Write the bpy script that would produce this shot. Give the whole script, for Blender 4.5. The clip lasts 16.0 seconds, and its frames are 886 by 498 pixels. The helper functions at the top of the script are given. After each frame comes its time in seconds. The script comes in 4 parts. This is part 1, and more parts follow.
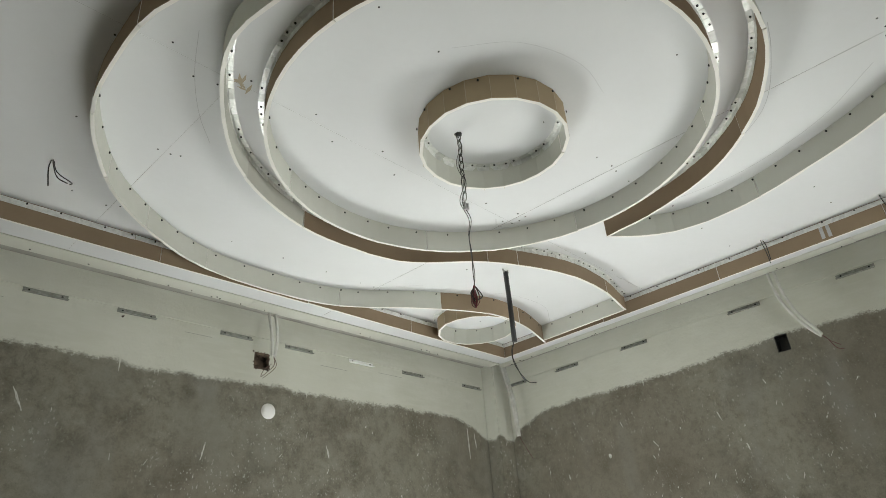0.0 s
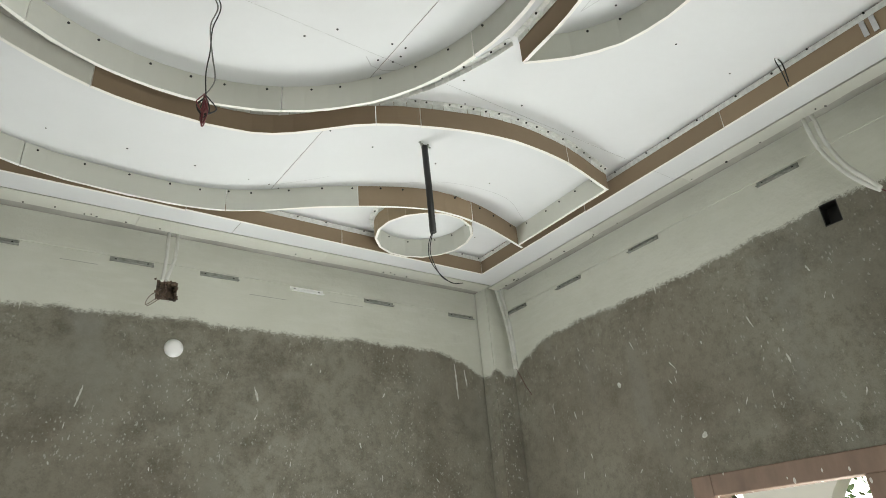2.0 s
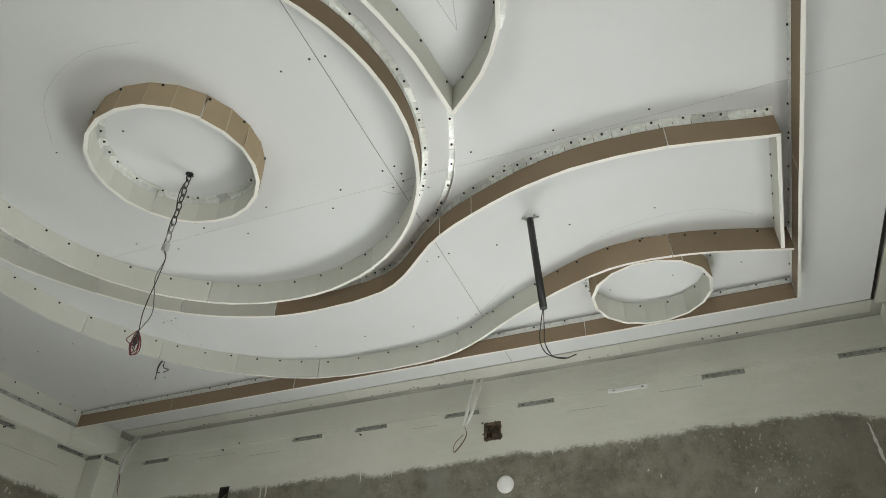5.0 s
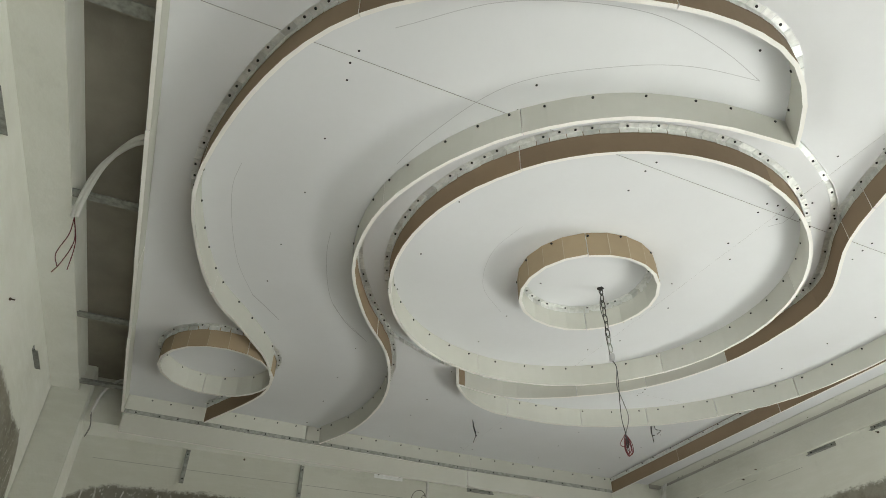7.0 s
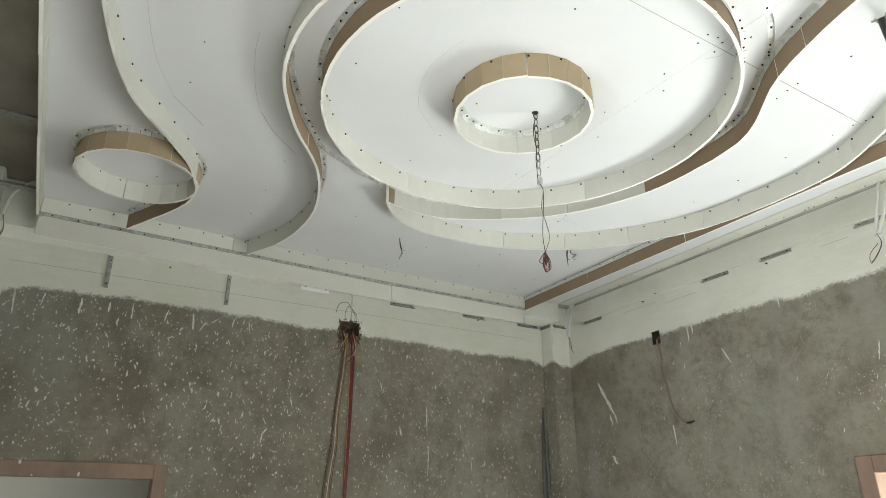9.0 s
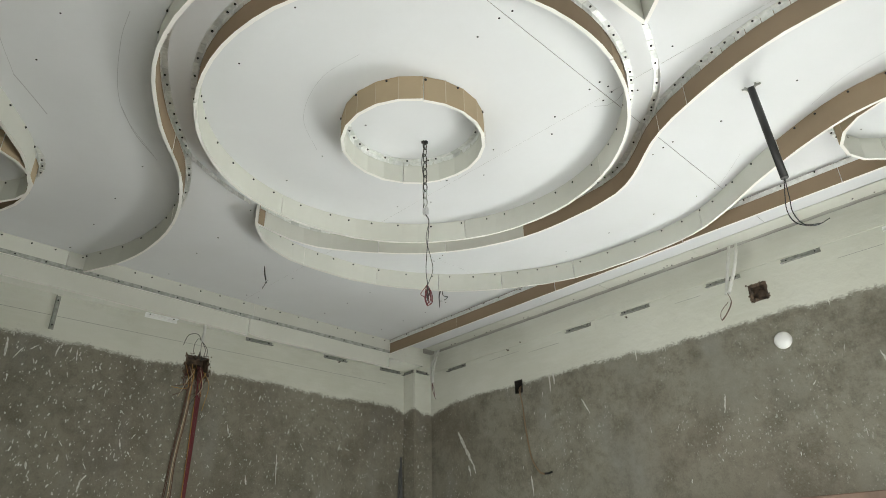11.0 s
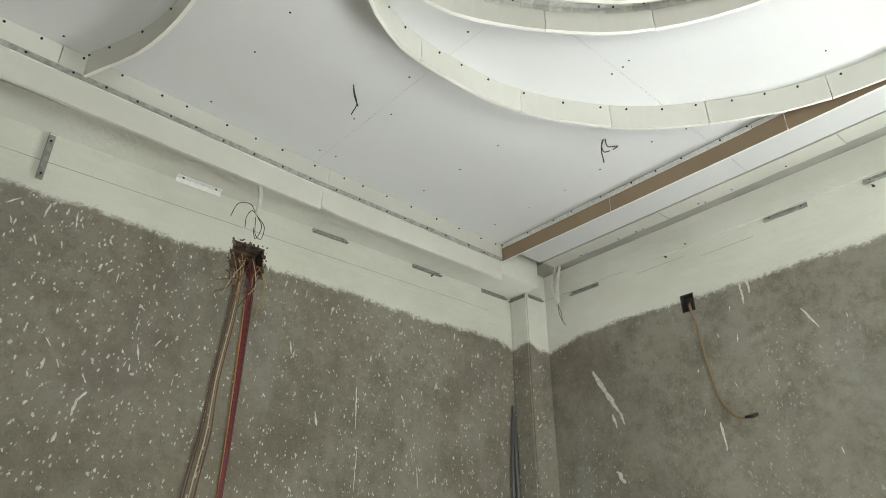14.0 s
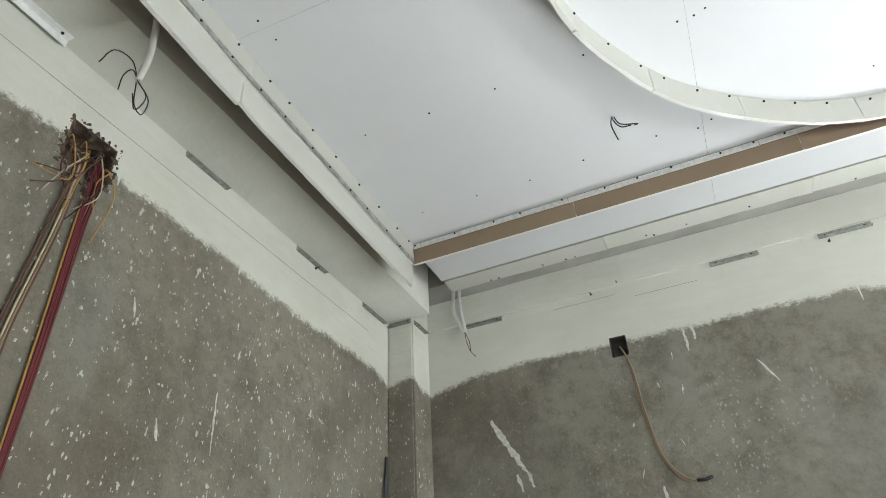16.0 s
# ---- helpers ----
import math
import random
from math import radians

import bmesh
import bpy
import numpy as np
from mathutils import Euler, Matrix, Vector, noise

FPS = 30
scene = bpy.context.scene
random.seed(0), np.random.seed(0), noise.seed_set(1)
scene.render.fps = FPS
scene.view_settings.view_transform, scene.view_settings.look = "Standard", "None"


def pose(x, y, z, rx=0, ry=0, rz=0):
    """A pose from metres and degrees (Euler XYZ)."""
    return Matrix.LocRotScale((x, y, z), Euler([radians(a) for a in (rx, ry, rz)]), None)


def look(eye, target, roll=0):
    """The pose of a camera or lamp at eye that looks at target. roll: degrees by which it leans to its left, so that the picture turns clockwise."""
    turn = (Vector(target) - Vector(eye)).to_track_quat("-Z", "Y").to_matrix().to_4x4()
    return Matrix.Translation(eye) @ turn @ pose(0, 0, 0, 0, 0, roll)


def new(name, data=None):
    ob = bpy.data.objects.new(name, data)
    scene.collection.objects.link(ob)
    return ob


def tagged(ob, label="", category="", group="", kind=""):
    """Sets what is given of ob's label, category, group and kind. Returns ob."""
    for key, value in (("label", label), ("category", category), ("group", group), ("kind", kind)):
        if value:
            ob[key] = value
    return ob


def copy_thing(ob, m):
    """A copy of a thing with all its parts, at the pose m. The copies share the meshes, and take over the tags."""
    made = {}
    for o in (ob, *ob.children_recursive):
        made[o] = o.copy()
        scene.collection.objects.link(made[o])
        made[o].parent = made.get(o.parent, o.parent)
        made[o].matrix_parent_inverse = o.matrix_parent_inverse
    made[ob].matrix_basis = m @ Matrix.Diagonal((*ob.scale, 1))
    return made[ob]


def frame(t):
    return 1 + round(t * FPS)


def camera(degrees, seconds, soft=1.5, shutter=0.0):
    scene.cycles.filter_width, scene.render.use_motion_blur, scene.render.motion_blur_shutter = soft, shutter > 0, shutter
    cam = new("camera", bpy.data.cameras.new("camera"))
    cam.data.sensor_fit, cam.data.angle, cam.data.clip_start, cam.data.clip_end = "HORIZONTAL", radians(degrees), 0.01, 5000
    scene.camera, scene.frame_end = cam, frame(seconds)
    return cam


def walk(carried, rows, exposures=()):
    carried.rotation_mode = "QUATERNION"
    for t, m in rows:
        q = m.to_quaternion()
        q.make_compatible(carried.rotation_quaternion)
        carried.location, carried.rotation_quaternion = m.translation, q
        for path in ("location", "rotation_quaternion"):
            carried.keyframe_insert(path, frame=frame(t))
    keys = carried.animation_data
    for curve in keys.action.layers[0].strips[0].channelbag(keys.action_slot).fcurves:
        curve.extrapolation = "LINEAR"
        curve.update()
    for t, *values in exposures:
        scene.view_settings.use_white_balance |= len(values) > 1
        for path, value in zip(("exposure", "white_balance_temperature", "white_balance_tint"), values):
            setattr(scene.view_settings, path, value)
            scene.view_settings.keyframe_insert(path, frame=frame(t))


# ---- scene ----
cam = camera(67.7, 16.0, soft=0.6)
PATH = [
    (0, (0.078, 0.047, 1.871), (1.359, 1.264, 2.808), -4.5),
    (0.5, (0.341, 0.136, 1.853), (1.638, 1.36, 2.759), -3.4),
    (1, (0.626, 0.214, 1.857), (1.925, 1.444, 2.75), -5.4),
    (1.5, (0.992, 0.188, 1.837), (2.16, 1.553, 2.716), -3.6),
    (2, (1.268, 0.188, 1.851), (2.342, 1.635, 2.718), -4.9),
    (2.5, (1.548, 0.254, 1.86), (2.41, 1.767, 2.844), -0.3),
    (3, (1.842, 0.259, 1.832), (2.539, 1.868, 2.795), -3.7),
    (3.2, (1.98, 0.223, 1.825), (2.527, 1.873, 2.814), -2.4),
    (5.3, (3.1, 0.116, 1.83), (2.298, 1.483, 3.051), -0.3),
    (5.5, (3.169, 0.079, 1.844), (2.244, 1.386, 3.041), -1.6),
    (6, (3.187, -0.036, 1.853), (2.041, 1.002, 3.121), -0.2),
    (6.5, (3.223, -0.11, 1.885), (1.906, 0.722, 3.139), -0.2),
    (7, (3.304, -0.122, 1.886), (1.832, 0.494, 3.092), 0.4),
    (7.5, (3.318, -0.149, 1.893), (1.73, 0.308, 3.02), 1.3),
    (8, (3.285, -0.148, 1.878), (1.575, 0.307, 2.809), 0.5),
    (8.5, (3.278, -0.163, 1.846), (1.553, 0.435, 2.662), 0.3),
    (9, (3.274, -0.127, 1.847), (1.67, 0.795, 2.608), -0.1),
    (9.2, (3.278, -0.102, 1.835), (1.757, 0.955, 2.59), -1.1),
    (11.3, (3.004, -0.089, 1.84), (1.703, 1.137, 2.735), -1.4),
    (11.5, (2.932, -0.076, 1.837), (1.599, 1.152, 2.681), -1.8),
    (12, (2.73, 0.071, 1.749), (1.282, 1.116, 2.65), -1.9),
    (12.5, (2.436, 0.235, 1.881), (0.907, 1.212, 2.721), -4.7),
    (13, (2.252, 0.265, 1.812), (0.802, 1.327, 2.69), -0.9),
    (13.5, (1.965, 0.359, 1.836), (0.556, 1.463, 2.726), -0.4),
    (14, (1.711, 0.446, 1.77), (0.361, 1.609, 2.678), -0.1),
    (14.5, (1.405, 0.555, 1.803), (0.021, 1.676, 2.713), -0.4),
    (15, (1.055, 0.526, 1.77), (-0.136, 1.877, 2.64), 0.5),
    (15.5, (0.765, 0.525, 1.77), (-0.139, 2.009, 2.76), 1.7),
    (16, (0.576, 0.664, 1.782), (-0.064, 2.18, 2.919), -3.3),
]
EXPOSURES = [(0, -0.84, 6500, 10), (1, -0.82, 6500, 10), (2, -0.80, 6500, 10), (3.2, -0.81, 6500, 10), (5.5, -1.25, 6550, 10), (6.5, -1.09, 6580, 10), (7, -0.84, 6600, 10), (7.5, -0.59, 6600, 10), (8, -0.42, 6600, 10),
             (9, -0.34, 6450, 10), (11.5, -0.68, 6500, 10), (12, -0.45, 6500, 10), (12.5, -0.33, 6500, 10), (13, -0.18, 6500, 10), (13.5, -0.16, 6500, 10), (14, 0.0, 6450, 10), (14.5, 0.14, 6400, 10), (15, 0.46, 6330, 11), (15.5, 0.38, 6230, 12), (16, 0.10, 6130, 13)]
walk(cam, [(t, look(eye, target, roll)) for t, eye, target, roll in PATH], EXPOSURES)

# ---- world and light ----
world = bpy.data.worlds.new("sky")
scene.world = world
world.use_nodes = True
wn = world.node_tree
sky = wn.nodes.new("ShaderNodeTexSky")
sky.sky_type = "NISHITA"
sky.sun_disc = False
sky.sun_elevation, sky.sun_rotation = radians(52), radians(215)
wn.nodes["Background"].inputs["Strength"].default_value = 0.15
wn.links.new(sky.outputs["Color"], wn.nodes["Background"].inputs["Color"])
sun = bpy.data.lights.new("sun", "SUN")
sun.energy, sun.angle, sun.color = 5.0, radians(0.5), (1.0, 0.95, 0.86)
new("sun", sun).matrix_world = look((-6, -9, 14), (0, 0, 0))


def area_lamp(name, m, w, h, watts, colour, spread=180):
    d = bpy.data.lights.new(name, "AREA")
    d.shape, d.size, d.size_y, d.energy, d.color = "RECTANGLE", w, h, watts, colour
    d.spread = radians(spread)
    ob = new(name, d)
    ob.matrix_world = m
    return ob


# daylight in the north and east windows, the door and an added south opening, below their heads
area_lamp("north_window_light", look((2.2, 3.40, 1.38), (2.2, 2.6, 2.6)), 1.4, 0.9, 92, (0.97, 1.0, 0.95))
area_lamp("east_window_light", look((4.06, 0.85, 1.38), (2.6, 0.97, 2.5)), 2.0, 0.9, 80, (0.97, 1.0, 0.95))
area_lamp("west_door_light", look((-0.95, -0.03, 1.0), (1.5, 0.2, 1.7)), 0.6, 1.6, 3, (0.98, 1.0, 0.95))
# the south opening is unseen, added to brighten the north wall
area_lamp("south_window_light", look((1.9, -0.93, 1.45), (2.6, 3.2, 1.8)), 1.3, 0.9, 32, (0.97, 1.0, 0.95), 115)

SLAB, SHEET, FIN = 3.52, 3.35, 3.252         # heights: slab soffit, false ceiling, bottom of the hanging strips
XW, XE, YN, YS = -0.745, 3.912, 3.25, -0.77  # inner wall faces


# ---- materials ----
def material(name, colour, rough=0.8, metal=0.0):
    m = bpy.data.materials.new(name)
    m.use_nodes = True
    b = m.node_tree.nodes["Principled BSDF"]
    b.inputs["Base Color"].default_value = (*colour, 1)
    b.inputs["Roughness"].default_value = rough
    b.inputs["Metallic"].default_value = metal
    return m


class Nodes:
    """A short hand for building node trees."""

    def __init__(self, m):
        self.t = m.node_tree
        self.out = self.t.nodes["Principled BSDF"]
        self.where = self.add("ShaderNodeNewGeometry").outputs["Position"]

    def add(self, kind, **values):
        n = self.t.nodes.new(kind)
        for k, v in values.items():
            n.inputs[k.replace("_", " ")].default_value = v
        return n

    def put(self, a, b):
        self.t.links.new(a, b)

    def scaled(self, x, y, z):
        n = self.t.nodes.new("ShaderNodeMapping")
        n.inputs["Scale"].default_value = (x, y, z)
        self.put(self.where, n.inputs["Vector"])
        return n.outputs["Vector"]

    def noise(self, scale, detail=4.0, rough=0.55, vec=None):
        n = self.add("ShaderNodeTexNoise", Scale=scale, Detail=detail, Roughness=rough)
        self.put(vec or self.where, n.inputs["Vector"])
        return n.outputs["Fac"]

    def span(self, value, a, b, lo=0.0, hi=1.0):
        n = self.t.nodes.new("ShaderNodeMapRange")
        n.inputs["From Min"].default_value, n.inputs["From Max"].default_value = a, b
        n.inputs["To Min"].default_value, n.inputs["To Max"].default_value = lo, hi
        self.put(value, n.inputs["Value"])
        return n.outputs["Result"]

    def math(self, op, a, b):
        n = self.t.nodes.new("ShaderNodeMath")
        n.operation = op
        for i, v in enumerate((a, b)):
            if isinstance(v, (int, float)):
                n.inputs[i].default_value = v
            else:
                self.put(v, n.inputs[i])
        return n.outputs["Value"]

    def mix(self, fac, a, b, mode="MIX"):
        n = self.t.nodes.new("ShaderNodeMix")
        n.data_type, n.blend_type = "RGBA", mode
        for i, v in ((0, fac), (6, a), (7, b)):
            if isinstance(v, (int, float)):
                n.inputs[i].default_value = v
            elif isinstance(v, tuple):
                n.inputs[i].default_value = (*v, 1)
            else:
                self.put(v, n.inputs[i])
        return n.outputs[2]

    def xyz(self):
        n = self.t.nodes.new("ShaderNodeSeparateXYZ")
        self.put(self.where, n.inputs[0])
        return n.outputs

    def bump(self, height, strength, distance):
        n = self.add("ShaderNodeBump", Strength=strength, Distance=distance)
        self.put(height, n.inputs["Height"])
        self.put(n.outputs["Normal"], self.out.inputs["Normal"])

    def colour(self, c):
        self.put(c, self.out.inputs["Base Color"])


def board_paper(name, base, stain, spread, rough=0.8):
    """Plasterboard paper: faint cloudy stains, fine fibre and a shade of its own for each piece."""
    m = material(name, base, rough)
    n = Nodes(m)
    c = n.mix(n.span(n.noise(1.7, 5), 0.38, 0.72), base, stain)
    c = n.mix(n.span(n.noise(38, 3), 0.35, 0.75, 0.0, 0.22), c, stain)
    info = n.add("ShaderNodeObjectInfo").outputs["Random"]
    hsv = n.add("ShaderNodeHueSaturation")
    n.put(c, hsv.inputs["Color"])
    n.put(n.span(info, 0, 1, 1 - spread, 1 + spread), hsv.inputs["Value"])
    n.colour(hsv.outputs["Color"])
    n.bump(n.noise(420, 2), 0.12, 0.0006)
    return m


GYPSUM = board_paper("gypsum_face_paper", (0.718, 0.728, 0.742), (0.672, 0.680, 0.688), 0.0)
# the sheet's face paper again, with the upright strips' shade in its colour
SHADED_FACE = board_paper("shaded_gypsum_paper", (0.615, 0.618, 0.565), (0.54, 0.542, 0.485), 0.09)
KRAFT = board_paper("kraft_back_paper", (0.30, 0.225, 0.150), (0.235, 0.175, 0.115), 0.16, 0.88)
KRAFT_PALE = board_paper("pale_kraft_back_paper", (0.40, 0.315, 0.205), (0.32, 0.25, 0.165), 0.16, 0.88)
CORE = board_paper("gypsum_core", (0.87, 0.855, 0.82), (0.80, 0.78, 0.73), 0.03, 0.95)

JOINT = material("shaded_joint_edge", (0.30, 0.29, 0.27), 0.95)
STEEL = material("galvanised_steel", (0.88, 0.89, 0.88), 0.36, 0.8)
n = Nodes(STEEL)
c = n.mix(n.span(n.noise(60, 4), 0.35, 0.7), (0.88, 0.89, 0.87), (0.70, 0.71, 0.69))
bent = n.add("ShaderNodeNewGeometry").outputs["Random Per Island"]
n.colour(n.mix(n.span(bent, 0.0, 0.5, 0.45, 0.0), c, (0.42, 0.43, 0.41)))
n.put(n.span(bent, 0.0, 1.0, 0.62, 0.46), n.out.inputs["Roughness"])
n.bump(n.noise(300, 2), 0.2, 0.0006)
# zinc made near white: the reflected glint is put into the base colour
GLINT_ZINC = material("zinc_with_glint", (0.92, 0.93, 0.92), 0.3, 0.08)
n = Nodes(GLINT_ZINC)
n.colour(n.mix(n.span(n.noise(50, 4), 0.35, 0.7), (0.96, 0.97, 0.96), (0.84, 0.85, 0.84)))
ZINC = material("dull_zinc_bracket", (0.36, 0.37, 0.34), 0.55, 0.35)
n = Nodes(ZINC)
n.colour(n.mix(n.span(n.noise(45, 4), 0.35, 0.7), (0.42, 0.43, 0.40), (0.24, 0.25, 0.22)))
PALE_ZINC = material("pale_zinc_channel", (0.60, 0.60, 0.61), 0.5, 0.25)
n = Nodes(PALE_ZINC)
n.colour(n.mix(n.span(n.noise(14, 4), 0.35, 0.7), (0.66, 0.66, 0.67), (0.48, 0.48, 0.49)))
SCREW = material("black_screw", (0.012, 0.012, 0.012), 0.5, 0.3)
SCORE = material("scored_paper_edge", (0.50, 0.43, 0.32), 0.9)
PENCIL = material("pencil_line", (0.50, 0.50, 0.51), 0.8)
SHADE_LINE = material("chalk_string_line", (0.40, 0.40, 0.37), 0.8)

# cement plaster below, a brushed white band above with a ragged lower edge, thrown paint specks
PLASTER = material("cement_plaster_wall", (0.2, 0.19, 0.16), 0.9)
n = Nodes(PLASTER)
ax, ay, az = n.xyz()
grey = n.mix(n.span(n.noise(1.1, 5, 0.6), 0.36, 0.66), (0.330, 0.314, 0.258), (0.215, 0.200, 0.155))
grey = n.mix(n.span(n.noise(3.4, 6, 0.7), 0.46, 0.64, 0.0, 0.80), grey, (0.150, 0.133, 0.098))
grey = n.mix(n.span(n.noise(21, 6, 0.8), 0.47, 0.64, 0.0, 0.50), grey, (0.130, 0.120, 0.094))
grey = n.mix(n.span(n.noise(110, 5, 0.8), 0.46, 0.66, 0.0, 0.34), grey, (0.36, 0.345, 0.295))
grey = n.mix(n.span(n.noise(190, 4, 0.7), 0.55, 0.70, 0.0, 0.35), grey, (0.08, 0.074, 0.06))
grey = n.mix(n.span(n.noise(2.2, 6, 0.7, n.scaled(1, 1, 0.6)), 0.50, 0.70, 0.0, 0.75), grey, (0.300, 0.292, 0.250))
grey = n.mix(n.span(n.noise(0.9, 3, 0.5), 0.46, 0.62, 0.0, 0.35), grey, (0.225, 0.192, 0.150))
grey = n.mix(n.span(n.noise(2.6, 3, 0.5, n.scaled(1, 1, 0.35)), 0.58, 0.74, 0.0, 0.4), grey, (0.33, 0.33, 0.315))


def specks(scale, size, keep, stretch, tilt):
    v = n.add("ShaderNodeTexVoronoi", Scale=scale, Randomness=1.0)
    m = n.t.nodes.new("ShaderNodeMapping")
    m.inputs["Rotation"].default_value = (radians(tilt), radians(-tilt), 0)
    n.put(n.where, m.inputs["Vector"])
    k = n.t.nodes.new("ShaderNodeMapping")
    k.inputs["Scale"].default_value = (1, 1, stretch)
    n.put(m.outputs["Vector"], k.inputs["Vector"])
    rough = n.add("ShaderNodeTexNoise", Scale=scale * 3.0)
    n.put(n.where, rough.inputs["Vector"])
    n.put(n.mix(0.6 / scale, k.outputs["Vector"], rough.outputs["Color"], "ADD"), v.inputs["Vector"])
    sep = n.t.nodes.new("ShaderNodeSeparateColor")
    n.put(v.outputs["Color"], sep.inputs[0])
    big = n.math("MULTIPLY", sep.outputs[1], sep.outputs[1])
    inside = n.math("LESS_THAN", v.outputs["Distance"], n.math("MULTIPLY", big, size))
    return n.math("MULTIPLY", inside, n.math("GREATER_THAN", sep.outputs[0], 1 - keep))


dots = specks(58, 0.29, 0.5, 0.75, 0)
for made in (specks(40, 0.22, 0.45, 0.26, 10), specks(46, 0.22, 0.5, 0.28, -24), specks(30, 0.19, 0.32, 0.60, 16), specks(19, 0.085, 0.35, 0.11, 34), specks(17, 0.10, 0.14, 0.65, -6), specks(95, 0.36, 0.6, 0.5, 8)):
    dots = n.math("MAXIMUM", dots, made)
crowd = n.span(n.noise(1.3, 3), 0.36, 0.58, 0.75, 1.0)
crowd = n.math("MULTIPLY", crowd, n.span(ax, XW + 0.02, XW + 0.5, 1.0, 0.74))
sparse = n.span(n.noise(2.4, 4, 0.6), 0.45, 0.62, 0.05, 0.75)
for far in (n.span(ay, YN - 0.06, YN - 0.02), n.span(ax, XE - 0.06, XE - 0.02)):
    crowd = n.mix(far, crowd, n.math("MULTIPLY", crowd, sparse))
grey = n.mix(n.math("MULTIPLY", dots, crowd), grey, n.mix(n.span(n.noise(33, 3), 0.4, 0.65), (0.70, 0.70, 0.65), (0.52, 0.515, 0.465)))
white = n.mix(n.span(n.noise(2.2, 5), 0.35, 0.7), (0.735, 0.740, 0.675), (0.650, 0.655, 0.580))
white = n.mix(n.span(n.noise(24, 4, 0.6, n.scaled(0.3, 0.3, 1.6)), 0.45, 0.75, 0.0, 0.45), white, (0.78, 0.785, 0.735))
white = n.mix(n.span(n.noise(9, 5, 0.7), 0.60, 0.75, 0.0, 0.35), white, (0.56, 0.56, 0.51))
edge = n.span(n.noise(1.1, 2, 0.5, n.scaled(1, 1, 0.2)), 0.25, 0.75, -0.034, 0.034)
edge = n.math("ADD", edge, n.span(n.noise(9, 3, 0.6, n.scaled(1, 1, 0.5)), 0.25, 0.75, -0.014, 0.014))
edge = n.math("ADD", edge, n.span(n.noise(60, 6, 0.9, n.scaled(1, 1, 1.3)), 0.25, 0.75, -0.018, 0.018))
edge = n.math("ADD", edge, n.span(n.noise(1.0, 1, 0.5, n.scaled(42, 42, 1.3)), 0.72, 0.86, 0.0, 0.07))


def close(axis, at, reach=0.52):
    """1 beside a wall plane, falling to 0 at reach."""
    k = n.span(n.math("ABSOLUTE", n.math("SUBTRACT", axis, at), 0), 0.08, reach, 1.0, 0.0)
    return n.math("MULTIPLY", k, k)


for cx, cy, dip, reach in ((XE, YN, 0.20, 0.52), (XW, YN, 0.075, 0.52), (-0.50, -0.70, 0.40, 0.42)):
    edge = n.math("ADD", edge, n.math("MULTIPLY", n.math("MULTIPLY", close(ax, cx, reach), close(ay, cy, reach)), dip))
edge = n.math("ADD", edge, n.math("MULTIPLY", close(ay, YN, 0.2), 0.02))
drag = n.span(n.noise(75, 6, 0.9, n.scaled(0.6, 0.6, 1)), 0.3, 0.7, -0.016, 0.016)
n.colour(n.mix(n.span(n.math("ADD", n.math("ADD", az, edge), drag), 3.000, 3.020), grey, white))
trowel = n.math("ADD", n.math("MULTIPLY", n.noise(7, 3), 4.0), n.noise(70, 6, 0.7))
n.bump(trowel, 0.45, 0.005)
n.out.inputs["Diffuse Roughness"].default_value = 1.0
n.out.inputs["Specular IOR Level"].default_value = 0.25

RAW = material("bare_beam_concrete", (0.30, 0.29, 0.26), 0.9)
n = Nodes(RAW)
n.colour(n.mix(n.span(n.noise(5, 5), 0.35, 0.7), (0.46, 0.45, 0.41), (0.34, 0.33, 0.30)))
n.bump(n.noise(40, 5), 0.4, 0.004)
CONCRETE = material("raw_concrete", (0.28, 0.26, 0.23), 0.9)
n = Nodes(CONCRETE)
n.colour(n.mix(n.span(n.noise(3, 5), 0.35, 0.7), (0.42, 0.395, 0.33), (0.28, 0.262, 0.215)))
n.bump(n.noise(40, 5), 0.4, 0.004)
FLOOR = material("dusty_concrete_floor", (0.38, 0.36, 0.32), 0.9)
n = Nodes(FLOOR)
n.colour(n.mix(n.span(n.noise(2, 6), 0.35, 0.7), (0.44, 0.425, 0.385), (0.31, 0.295, 0.265)))
n.bump(n.noise(55, 4), 0.4, 0.003)
FRAME = material("red_oxide_timber", (0.25, 0.15, 0.11), 0.65)
n = Nodes(FRAME)
c = n.mix(n.span(n.noise(9, 5, 0.6, n.scaled(1, 1, 0.4)), 0.35, 0.7), (0.265, 0.180, 0.135), (0.180, 0.122, 0.092))
v = n.add("ShaderNodeTexVoronoi", Scale=22.0)
n.put(n.scaled(1, 1, 0.5), v.inputs["Vector"])
c = n.mix(n.math("LESS_THAN", v.outputs["Distance"], 0.13), c, (0.62, 0.60, 0.55))
n.colour(c)
PVC = material("white_pvc", (0.72, 0.72, 0.69), 0.42)
n = Nodes(PVC)
n.colour(n.mix(n.span(n.noise(12, 4), 0.4, 0.7), (0.74, 0.74, 0.71), (0.60, 0.60, 0.55)))
GREY_PVC = material("grey_pvc", (0.13, 0.13, 0.13), 0.5)
BRICK = material("broken_brick", (0.11, 0.08, 0.06), 0.95)
n = Nodes(BRICK)
n.colour(n.mix(n.span(n.noise(30, 4), 0.35, 0.65), (0.190, 0.135, 0.095), (0.060, 0.046, 0.036)))
n.bump(n.noise(50, 4), 0.8, 0.01)
BLACK = material("black_plastic", (0.018, 0.018, 0.018), 0.45)
DARK_BOX = material("dark_metal_box", (0.055, 0.052, 0.045), 0.7)
WHITE_PLASTIC = material("white_plastic", (0.90, 0.90, 0.89), 0.3)
WIRE_RED = material("red_wire", (0.15, 0.024, 0.03), 0.45)
